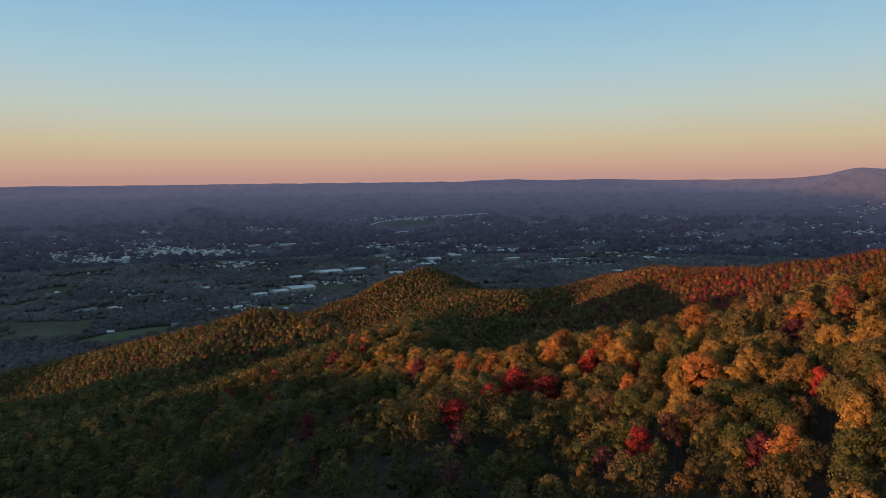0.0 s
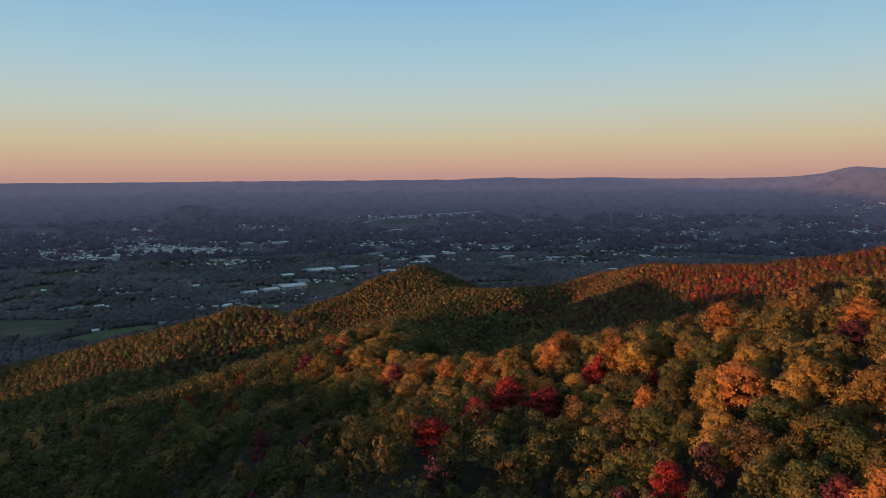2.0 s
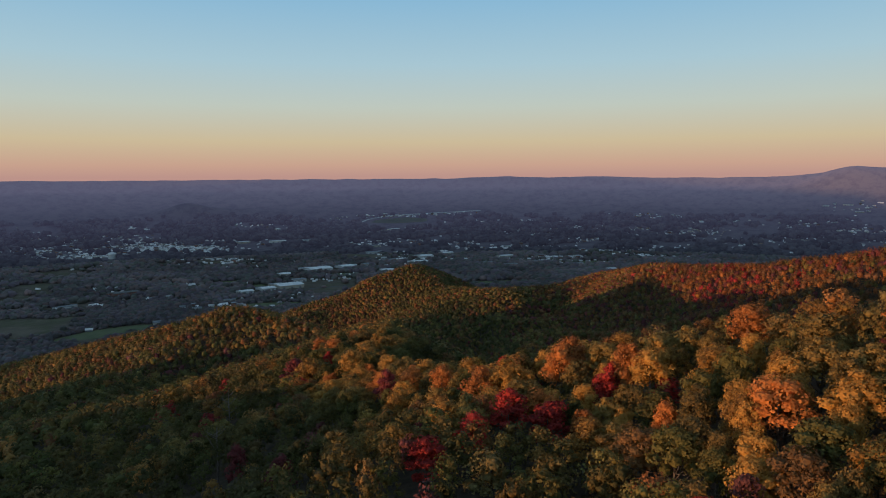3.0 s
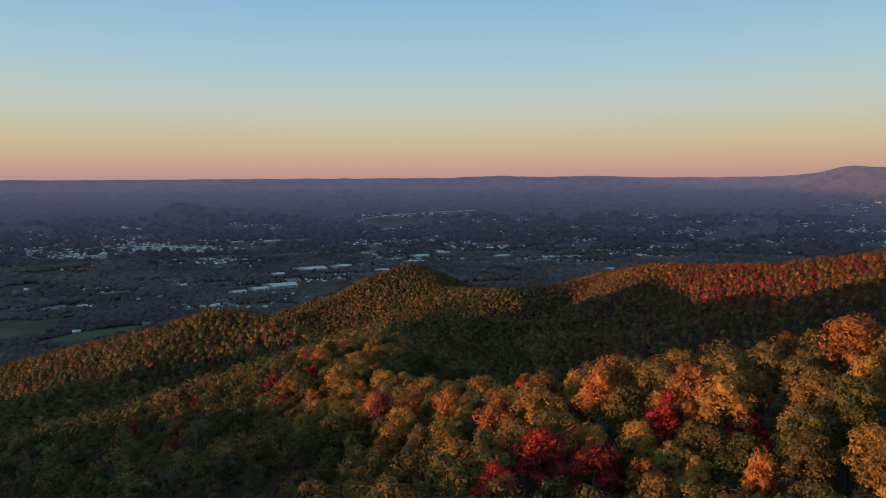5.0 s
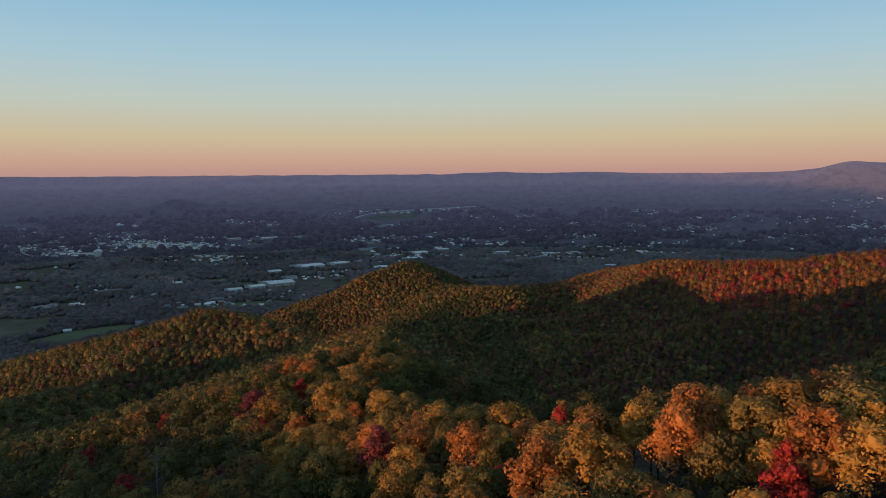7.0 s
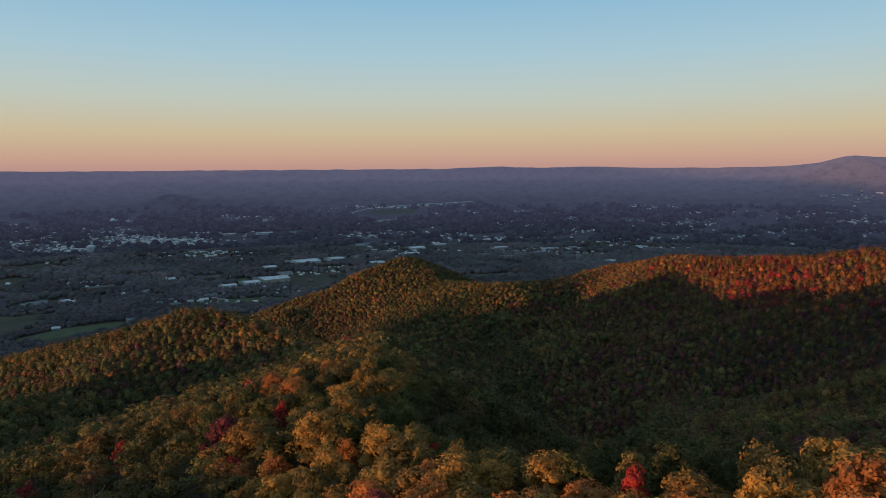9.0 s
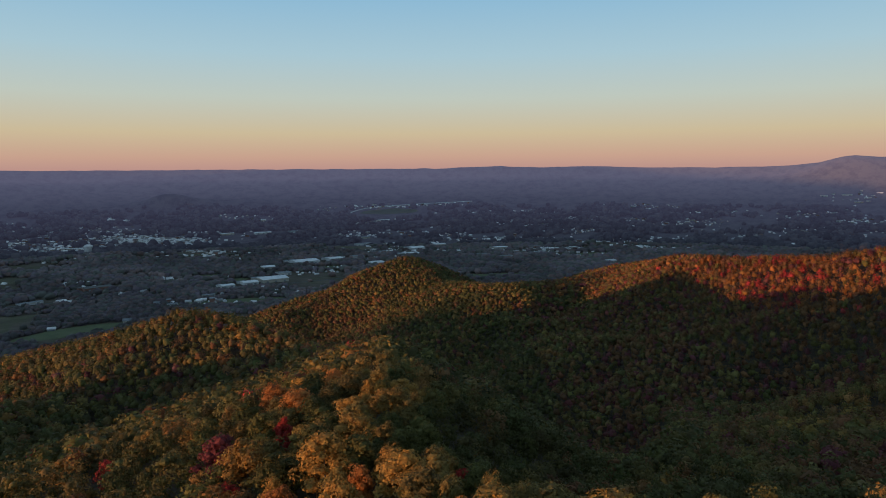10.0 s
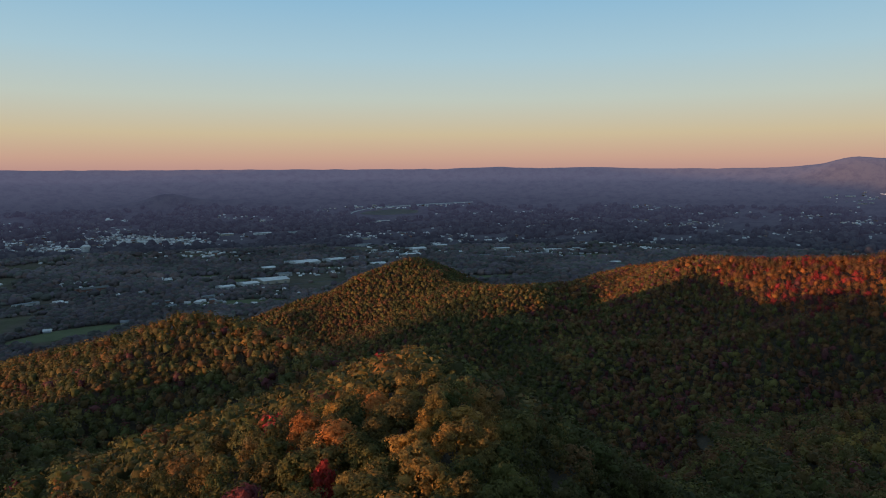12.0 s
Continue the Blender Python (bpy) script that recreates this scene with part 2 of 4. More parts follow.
def valley(x, y):
    """Height of the valley floor; in the far country it climbs towards eye level."""
    r = np.hypot(x, y)
    z = -320 - 45 * np.clip((r - 1300) / 1900, 0, 1)
    u = np.clip((r - NEAR) / SPAN, 0, 0.985)
    true_r = NEAR + SPAN * u / (1 - u)
    ahead = np.clip((80 - np.abs(np.degrees(np.arctan2(x, y)))) / 30, 0, 1)
    return np.where(r > NEAR, z + ahead * (-8 + (-357) * r / true_r - 4 * u - z), z)


def bell(x, y, az, dist, wide, deep, high):
    """A far hill at an azimuth (degrees to the right of y) and distance."""
    a = np.arctan2(x, y) - radians(az)
    return high * np.exp(-(a / radians(wide)) ** 2 - ((np.hypot(x, y) - dist) / deep) ** 2)


def fold(x, y):
    """Small side ribs that run down the flank of the ridge across the hollow."""
    return wave(0.3 * x, y + 0.15 * x, 85, 91, 2)


def ground_height(x, y):
    x, y = np.asarray(x, float), np.asarray(y, float)
    hs, away = [], []
    for points, left, right, crest in SPINES:
        d, z, side = ridge_line(x, y, points)
        away.append(d)
        hs.append(z - CANOPY - np.where(side > 0, left, right) * (np.sqrt(d * d + crest * crest) - crest))
    flank = np.clip((away[5] - 45) / 60, 0, 1) * np.clip((away[3] - 60) / 80, 0, 1)
    hs = np.array(hs)
    m = hs.max(0)
    top = m + 7 * np.log(np.exp((hs - m) / 7).sum(0))
    top = top + 2.2 * wave(x, y, 60, 3, 3)
    top = top + (6.5 * wave(x, y, 120, 5, 2) + 2.0 * wave(x, y, 42, 6, 2)) * np.clip((y - 400) / 140, 0, 1)
    top = top + 9 * fold(x, y) * flank * np.clip((x - 60) / 60, 0, 1) * np.clip((y - 400) / 100, 0, 1)
    r = np.hypot(x, y)
    low = valley(x, y) + 7 * wave(x, y, 420, 11, 3) * np.clip((r - 900) / 600, 0, 1)
    low = low + 14 * wave(x, y, 900, 21, 4) * np.clip((r - 2300) / 700, 0, 1) * np.clip((4800 - r) / 900, 0.12, 1)
    # unseen western hills, added to keep the evening sun off the valley
    low = low + (224 + 235 * np.clip((y + 250) / 800, 0, 1)) * np.exp(-((x + 3800) / 330) ** 2)
    # one more unseen hill, added to throw shade on the saddle's front
    low = low + bell(x, y, -106.0, 3953, 1.7, 260, 96)
    # far hills and mountains
    low = low + bell(x, y, -20.2, 4350, 2.0, 70, 62) + bell(x, y, -17.0, 4370, 4.5, 60, 22)
    far_ridge = bell(x, y, 31.4, 4760, 2.3, 90, 60) + bell(x, y, 34.5, 4740, 4.6, 170, 84)
    low = low + far_ridge * (1 + 0.10 * wave(x, y, 260, 31, 3))
    low = low + (bell(x, y, 5.5, 4830, 3.6, 40, 26) + bell(x, y, 13.5, 4830, 3.6, 40, 18)) * (1 + 0.12 * wave(x, y, 300, 33, 3))
    low = low + 4.5 * wave(x, y, 90, 35, 3) * np.clip((r - 4600) / 200, 0, 1)
    low = low + bell(x, y, -22.0, 2850, 9.0, 110, 20) + bell(x, y, -9.0, 3050, 3.0, 110, 14) + bell(x, y, 14.0, 3050, 4.0, 150, 16)
    low = low + 8 * wave(x, y, 480, 71, 3) * np.clip((r - 1700) / 500, 0, 1) * np.clip((3700 - r) / 400, 0, 1)
    low = low + bell(x, y, 25.0, 3500, 7.0, 260, 22) + bell(x, y, 13.0, 3600, 5.0, 200, 14)
    return np.logaddexp(top / 9, low / 9) * 9


def mesh_from(name, verts, faces, material, smooth=True):
    me = bpy.data.meshes.new(name)
    verts, faces = np.asarray(verts, np.float32), np.asarray(faces, np.int32)
    n, k = faces.shape
    me.vertices.add(len(verts))
    me.vertices.foreach_set("co", verts.ravel())
    me.loops.add(n * k)
    me.loops.foreach_set("vertex_index", faces.ravel())
    me.polygons.add(n)
    me.polygons.foreach_set("loop_start", np.arange(0, n * k, k, dtype=np.int32))
    me.polygons.foreach_set("use_smooth", np.full(n, smooth))
    me.materials.append(material)
    me.update(calc_edges=True)
    return me


def wooded(x, y):
    """Above zero where the valley is wooded."""
    return 0.75 * wave(x, y, 300, 51, 3) + 0.55 * wave(x, y, 95, 57, 3) + 0.21


def sheet(name, radii, material):
    """A ring of the ground round the start, fine ahead and coarse behind."""
    az = np.concatenate([np.arange(-46, 46.01, 0.46), np.arange(48, 312.1, 2.0)])
    az = np.radians(az)
    rr, aa = np.meshgrid(radii, az, indexing="ij")
    x, y = rr * np.sin(aa), rr * np.cos(aa)
    z = ground_height(x, y)
    nr, na = rr.shape
    i, j = np.meshgrid(np.arange(nr - 1), np.arange(na), indexing="ij")
    jn = (j + 1) % na
    faces = np.stack([i * na + j, i * na + jn, (i + 1) * na + jn, (i + 1) * na + j], -1).reshape(-1, 4)[:, ::-1]
    me = mesh_from(name, np.stack([x, y, z], -1).reshape(-1, 3), faces, material)
    clear = np.clip(-wooded(x, y) * 9 + 0.2, 0, 1) * np.clip((valley(x, y) + 30 - z) / 12, 0, 1)
    me.attributes.new("meadow", "FLOAT", "POINT").data.foreach_set("value", clear.astype(np.float32).ravel())
    return new(name, me)


near_r = np.concatenate([[0.5], np.geomspace(15, 1600, 230)])
ground = tagged(sheet("ground", near_r, LAND), "leaf-covered forest floor of the wooded mountain ridges", "ground", kind="structure")
valley_r = np.geomspace(1600, 3100, 60)
valley_ob = tagged(sheet("ground_valley", valley_r, LAND), "dusky valley floor of woods and meadows", "ground", kind="structure")
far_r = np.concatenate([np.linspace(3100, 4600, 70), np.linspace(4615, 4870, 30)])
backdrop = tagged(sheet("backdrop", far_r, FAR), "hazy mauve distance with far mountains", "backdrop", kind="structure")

# ---------------------------------------------------------------- trees


def leaf_tris(rng, lobes, count, size, up=0.2, ruffle=0.28):
    """Leaf clumps as small tilted triangles over a set of lobes (centre, radii)."""
    total = len(lobes) * count
    c = np.repeat(np.array([l[0] for l in lobes]), count, 0)
    r = np.repeat(np.array([l[1] for l in lobes]), count, 0)
    n = rng.normal(size=(total, 3))
    n[:, 2] = np.abs(n[:, 2] + 0.25) * np.where(rng.random(total) < 0.22, -0.8, 1)
    n /= np.linalg.norm(n, axis=1)[:, None]
    p = c + n * r * rng.uniform(0.82, 1.12, (total, 1))
    q = n + rng.normal(size=(total, 3)) * ruffle + np.array([0, 0, up])
    q /= np.linalg.norm(q, axis=1)[:, None]
    t = np.cross(q, rng.normal(size=(total, 3)))
    t /= np.linalg.norm(t, axis=1)[:, None]
    b = np.cross(q, t)
    s = size * rng.uniform(0.65, 1.4, (total, 3, 1))
    v = np.stack([p + t * s[:, 0], p + (b * 0.87 - t * 0.5) * s[:, 1], p - (b * 0.87 + t * 0.5) * s[:, 2]], 1)
    return v.reshape(-1, 3), np.arange(total * 3).reshape(-1, 3)


def ico(rng, centre, radii, jitter=0.18, bottom=True):
    """A lumpy twenty-sided core that closes a lobe or a far crown."""
    g = (1 + 5 ** 0.5) / 2
    v = np.array([(-1, g, 0), (1, g, 0), (-1, -g, 0), (1, -g, 0), (0, -1, g), (0, 1, g), (0, -1, -g), (0, 1, -g), (g, 0, -1), (g, 0, 1), (-g, 0, -1), (-g, 0, 1)])
    f = np.array([(0, 11, 5), (0, 5, 1), (0, 1, 7), (0, 7, 10), (0, 10, 11), (1, 5, 9), (5, 11, 4), (11, 10, 2), (10, 7, 6), (7, 1, 8), (3, 9, 4), (3, 4, 2),
                  (3, 2, 6), (3, 6, 8), (3, 8, 9), (4, 9, 5), (2, 4, 11), (6, 2, 10), (8, 6, 7), (9, 8, 1)])
    v = v / np.linalg.norm(v[0]) * (1 + rng.uniform(-jitter, jitter, (12, 1)))
    if not bottom:
        f = f[(v[f][:, :, 2].mean(1) > -0.5)]
    return v * np.array(radii) + np.array(centre), f


def merge(pieces):
    vs, fs, base = [], [], 0
    for v, f in pieces:
        vs.append(v)
        fs.append(f + base)
        base += len(v)
    return np.concatenate(vs), np.concatenate(fs)


def crown_lobes(rng, n, wide, low, high):
    """Lobes of a broad crown: a ring of boughs below, a dome above."""
    lobes = []
    for k in range(n):
        a = k * 2.4 + rng.uniform(-0.4, 0.4)
        h = (k + 0.5) / n
        reach = wide * (0.66 * math.sqrt(max(0.0, 1 - h ** 2.0))) * rng.uniform(0.62, 1.2)
        z = low + (high - low) * (0.16 + 0.74 * h) + rng.uniform(-0.5, 0.5)
        s = wide * rng.uniform(0.20, 0.38)
        lobes.append(((reach * math.cos(a), reach * math.sin(a), z), (s, s, s * rng.uniform(0.75, 1.0))))
    return lobes


def tube(points, radii, sides=6):
    verts, faces = [], []
    for k, (p, r) in enumerate(zip(points, radii)):
        p = Vector(p)
        ahead = Vector(points[min(k + 1, len(points) - 1)]) - Vector(points[max(k - 1, 0)])
        q = ahead.to_track_quat("Z", "Y")
        for j in range(sides):
            a = 2 * math.pi * j / sides
            verts.append(p + q @ Vector((r * math.cos(a), r * math.sin(a), 0)))
    for k in range(len(points) - 1):
        for j in range(sides):
            a, b = k * sides + j, k * sides + (j + 1) % sides
            faces.append((a, b, b + sides, a + sides))
    return verts, faces


def trunk_mesh(rng, lobes, height):
    """A tapered trunk that bends a little, with a limb into each lower lobe."""
    lean = rng.uniform(-0.4, 0.4, 2)
    line = [(lean[0] * t * t, lean[1] * t * t, height * 0.86 * t - 0.5 * (t == 0)) for t in (0, 0.12, 0.35, 0.6, 0.82, 1.0)]
    verts, faces = tube(line, [0.30, 0.22, 0.19, 0.14, 0.08, 0.03], 6)
    for (c, s) in lobes[:9]:
        start = Vector((lean[0] * 0.2, lean[1] * 0.2, height * rng.uniform(0.38, 0.55)))
        end = Vector(c)
        mid = start.lerp(end, 0.5) + Vector((0, 0, -0.5))
        v, f = tube([start, mid, end], [0.11, 0.07, 0.02], 4)
        faces += [tuple(i + len(verts) for i in q) for q in f]
        verts += v
    return mesh_from("trunk", [tuple(v) for v in verts], faces, BARK)


SPECIES = {
    "green": ("poplar_tree", "tall broadleaf tree with dark green leaves in the mountain wood"),
    "olive": ("oak_tree", "broad oak tree with olive-yellow turning leaves in the mountain wood"),
    "gold": ("hickory_tree", "broad hickory tree with golden autumn leaves on the ridge"),
    "orange": ("oak_tree", "broad oak tree with orange autumn leaves on the ridge"),
    "rust": ("oak_tree", "oak tree with rust-brown thinning leaves in the mountain wood"),
    "red": ("maple_tree", "maple tree with bright red autumn leaves among golden oaks"),
    "maroon": ("maple_tree", "small maple tree with dark maroon autumn leaves in the wood"),
}
HEIGHT = 15.0       # of every pattern tree, before its own scale
WIDE = 4.3         # reach of a broad crown
patterns = {}


def pattern_tree(kind, variant):
    """Lobes and leaves of one pattern of a kind."""
    rng = np.random.default_rng(100 + variant * 7)
    narrow = kind in ("red", "maroon")
    lobes = crown_lobes(rng, 25 if not narrow else 19, WIDE if not narrow else WIDE * 0.8, 7.4, HEIGHT)
    thin = {"maroon": 0.95}.get(kind, 1.0)
    v, f = merge([leaf_tris(rng, lobes, int(94 * thin), 0.218)] + [ico(rng, c, np.array(r) * 0.72) for c, r in lobes[::2]])
    return lobes, v, f, rng


def tree_thing(kind, variant, m):
    name, label = SPECIES[kind]
    key = (kind, variant)
    if key in patterns:
        own = patterns[key].scale
        return copy_thing(patterns[key], m @ Matrix.Diagonal((1 / own.x, 1 / own.y, 1 / own.z, 1)))
    lobes, v, f, rng = pattern_tree(kind, variant)
    top = tagged(new(name), label, "tree", "trees of the mountain wood")
    top.empty_display_size = 1.0
    crown = new("crown", mesh_from("crown", v, f, LEAF[kind], False))
    crown.parent = top
    trunk = new("trunk", trunk_mesh(rng, lobes, HEIGHT))
    trunk.parent = top
    top.matrix_basis = m
    patterns[key] = top
    return top


def tree_kinds(x, y, z, u):
    """The kind of each tree of a wood, by its place and a random share."""
    drift, ribs = wave(x, y, 60, 41, 2), fold(x, y)
    u = (u + 0.32 * wave(x, y, 38, 43, 2)) % 1.0          # like stands beside like
    lines = [ridge_line(x, y, SPINES[k][0]) for k in (0, 2, 5)]
    return [tree_kind(x[i], y[i], z[i], u[i], drift[i], ribs[i], [(d[i], h[i]) for d, _, h in lines]) for i in range(len(x))]


def tree_kind(x, y, z, u, drift, rib, lines):
    """What grows where: reds and golds on the crests, greens in the hollows and on the shaded slope. Darker kinds also
    stand for shade on some faces.
    """
    if y > 930:                                             # the knob and the saddle
        t = (("gold", 0.04), ("rust", 0.36), ("orange", 0.02), ("olive", 0.42), ("green", 0.16))
        # below the saddle's top, dark green kinds take the place of shade
        if x > 140:
            t = (("orange", 0.16), ("rust", 0.40), ("maroon", 0.10), ("olive", 0.34)) if z > -178 else (("green", 0.70), ("olive", 0.18), ("rust", 0.12))
        elif x > -20 and y < 1090:
            t = (("gold", 0.10), ("olive", 0.50), ("rust", 0.10), ("green", 0.30)) if z > -178 else (("green", 0.62), ("olive", 0.22), ("rust", 0.16))
        # the knob's shaded right and front, put into dark green kinds
        if z < -205 and x > -60 or -60 < x < 140 and y > 1090:
            t = (("green", 0.55), ("olive", 0.25), ("rust", 0.20))
    elif x > 95 and y > 330:                                # the ridge across the hollow
        if math.hypot((x - 300) / 34, (y - 697) / 60) < 1:      # a stand of maples
            t = (("orange", 0.34), ("red", 0.17), ("maroon", 0.11), ("rust", 0.38))
        elif z > -134 and lines[2][0] < 75:
            t = (("orange", 0.22), ("red", 0.04), ("maroon", 0.10), ("rust", 0.48), ("olive", 0.16))
        else:
            if rib > 0.10:                                  # paler kinds on rib backs, darker on flanks: relief shading put into colour
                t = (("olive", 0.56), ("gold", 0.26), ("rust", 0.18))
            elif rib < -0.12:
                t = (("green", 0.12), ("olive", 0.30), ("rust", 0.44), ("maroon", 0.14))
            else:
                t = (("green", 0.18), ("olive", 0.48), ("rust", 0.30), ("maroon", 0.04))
    elif y > 455 - 0.25 * x and x < 60:                     # the next spur
        t = (("orange", 0.02), ("gold", 0.09), ("olive", 0.50), ("green", 0.20), ("rust", 0.17), ("maroon", 0.02))
        # away from the crest, darker green kinds stand for the spur's shaded front
        if lines[1][0] > 42:
            t = (("green", 0.46), ("olive", 0.36), ("rust", 0.15), ("maroon", 0.03))
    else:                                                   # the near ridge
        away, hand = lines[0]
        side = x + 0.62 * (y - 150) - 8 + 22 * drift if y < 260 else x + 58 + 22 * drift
        if hand < 0 and away > 10:             # beyond the crest; the dark green kinds also carry this side's shade
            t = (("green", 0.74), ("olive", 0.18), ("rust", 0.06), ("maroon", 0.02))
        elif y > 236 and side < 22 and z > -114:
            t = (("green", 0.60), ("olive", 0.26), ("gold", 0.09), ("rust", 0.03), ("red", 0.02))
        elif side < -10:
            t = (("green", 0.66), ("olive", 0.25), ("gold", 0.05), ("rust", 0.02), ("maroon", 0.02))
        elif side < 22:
            t = (("green", 0.30), ("olive", 0.36), ("gold", 0.22), ("orange", 0.04), ("rust", 0.05), ("maroon", 0.03))
        elif y > 232:
            t = (("green", 0.28), ("olive", 0.38), ("gold", 0.25), ("orange", 0.05), ("red", 0.02), ("rust", 0.02))
        else:
            t = (("green", 0.12), ("olive", 0.44), ("gold", 0.28), ("orange", 0.11), ("red", 0.02), ("rust", 0.03))
    for name, share in t:
        if u < share:
            return name
        u -= share
    return t[0][0]


def scatter(spacing, x0, x1, y0, y1, seed):
    rng = np.random.default_rng(seed)
    gx, gy = np.meshgrid(np.arange(x0, x1, spacing), np.arange(y0, y1, spacing * 0.87), indexing="ij")
    gx = gx + (np.arange(gx.shape[1]) % 2)[None, :] * spacing * 0.5
    gx = gx + rng.uniform(-0.36, 0.36, gx.shape) * spacing
    gy = gy + rng.uniform(-0.36, 0.36, gy.shape) * spacing
    return gx.ravel(), gy.ravel(), rng


# single trees that stand out: x, y, height of the top, kind, width
MARKED = [
    (37, 167, -45, "red", 1.0), (18, 162, -46.6, "red", 1.2), (25, 158, -47, "red", 1.25), (3, 146, -49, "red", 1.2), (11, 156, -48.5, "red", 1.0),
    (35, 114, -43, "red", 0.9), (31, 180, -43, "orange", 0.95), (53, 133, -35, "orange", 1.15), (43, 171, -39, "orange", 1.1), (-8, 208, -55, "maroon", 1.0),
    (-45, 269, -65, "maroon", 1.35), (-38, 262, -64, "gold", 1.25), (-40, 295, -69, "orange", 0.95), (-33, 287, -67, "orange", 1.1), (-12, 292, -67, "gold", 1.2),
    (-22, 250, -61, "gold", 1.25), (6, 199, -51, "orange", 0.8), (48, 164, -45, "red", 0.95), (14, 183, -48, "orange", 1.05), (75, 140, -30, "maroon", 1.1),
    (80, 145, -27, "orange", 1.1), (-24, 160, -58, "maroon", 0.9), (-38, 180, -64, "maroon", 0.8), (-14, 165, -55, "olive", 1.1), (34, 184, -42, "orange", 1.0),
    (65, 168, -31, "orange", 1.1), (20, 183, -46, "gold", 1.05), (6, 166, -50, "gold", 1.0), (35, 189, -47, "orange", 1.1),
    (27, 201, -51, "maroon", 0.8), (11, 209, -57, "rust", 0.8), (17, 207, -55, "orange", 0.95), (32, 190, -47, "gold", 1.1), (45, 182, -41, "gold", 1.15),
    (40, 194, -45, "olive", 1.1),
]

fx, fy, rng = scatter(6.15, -420, 420, 20, 470, 5)
crest = ridge_line(fx, fy, [(100, 85, 0), (64, 105, 0), (50, 150, 0), (30, 182, 0), (5, 203, 0), (-18, 240, 0), (-28, 288, 0)])[0]
gz = ground_height(fx, fy)
az = np.degrees(np.arctan2(fx, np.maximum(fy, 1)))
ok = (np.abs(az) < 50) & (np.hypot(fx, fy) > 45)
for mx, my in ((-60.5, 245), (-48, 196)):
    ok &= np.hypot((fx - mx) / 3.2, (fy - my + 2.0) / 5.0) > 1
for mx, my, _, _, _ in MARKED:
    ok &= np.hypot((fx - mx) / 3.5, (fy - my + 1.3) / 4.4) > 1
fx, fy, gz, crest = fx[ok], fy[ok], gz[ok], crest[ok]
order = np.argsort(crest)
ALONE = 266
draws = rng.random((len(fx), 5))
kinds = tree_kinds(fx, fy, gz + CANOPY, draws[:, 0])
single = set(order[:ALONE].tolist())

rest = []        # (x, y, z, scale, turn, kind)
for i in range(len(fx)):
    s = (0.64 + 0.56 * draws[i, 2] ** 1.3) * (0.85 if kinds[i] in ("maroon", "red") else 1.0)
    if i in single:
        m = Matrix.LocRotScale((fx[i], fy[i], gz[i] - 0.1), Euler((0, 0, draws[i, 3] * 6.28)), (s * (0.9 + 0.2 * draws[i, 1]), s * (1.1 - 0.2 * draws[i, 1]), 0.80 + 0.14 * draws[i, 4] + 0.16 * (s - 0.64)))
        tree_thing(kinds[i], int(draws[i, 1] * 3), m)
    else:
        rest.append((fx[i], fy[i], gz[i], s * (1.14 if fy[i] > 330 or fx[i] > 90 else 1.0), draws[i, 3] * 6.28, kinds[i]))
for k, (mx, my, top, kind, s) in enumerate(MARKED):
    g = float(ground_height(np.array(mx), np.array(my))) - 0.1
    m = Matrix.LocRotScale((mx, my, g), Euler((0, 0, 1.3 * k)), (s * 1.1, s * 1.1, min((top - 0.9 - g) / HEIGHT, 1.12)))
    tree_thing(kind, k % 3, m)


def woods(name, trees, lobes_n, per_lobe, size, seed, label, cores=1, fill=0.92, core=0.58):
    """Many trees in one mesh, too many to count; each brings its tint."""
    rng = np.random.default_rng(seed)
    shapes = []
    for k in range(7):
        lobes = crown_lobes(rng, lobes_n, WIDE * fill, 7.8, HEIGHT)
        pieces = [leaf_tris(rng, lobes, per_lobe, size, 0.2, 0.28 if cores == 2 else 0.22)] if per_lobe else []
        if cores == 1:
            pieces.append(ico(rng, (0, 0, 11.0), (WIDE * core, WIDE * core, 2.7), 0.4, False))
        else:
            pieces += [ico(rng, c, np.array(r) * 0.66, 0.3, False) for c, r in lobes[::3]]
        shapes.append(merge(pieces))
    tall = rng.random(len(trees))
    vs, fs, cs, base = [], [], [], 0
    for n, (x, y, z, s, turn, kind) in enumerate(trees):
        v, f = shapes[n % 7]
        c, sn = math.cos(turn) * s, math.sin(turn) * s
        w = np.empty_like(v)
        w[:, 0], w[:, 1], w[:, 2] = v[:, 0] * c - v[:, 1] * sn + x, v[:, 0] * sn + v[:, 1] * c + y, v[:, 2] * (0.80 + 0.14 * tall[n] + 0.16 * min(max(s - 0.64, 0), 0.6)) + z
        vs.append(w)
        fs.append(f + base)
        base += len(v)
        t = np.array(TINT[kind]) * (0.68 + 0.64 * rng.random()) * (0.9 + 0.2 * rng.random(3))
        cs.append(np.tile(np.append(t, 1.0), (len(v), 1)))
    me = mesh_from(name, np.concatenate(vs), np.concatenate(fs), WOOD_LEAVES, True)
    me.attributes.new("leaf_tint", "FLOAT_COLOR", "POINT").data.foreach_set("color", np.concatenate(cs).astype(np.float32).ravel())
    return tagged(new(name, me), label, "trees", kind="stuff")


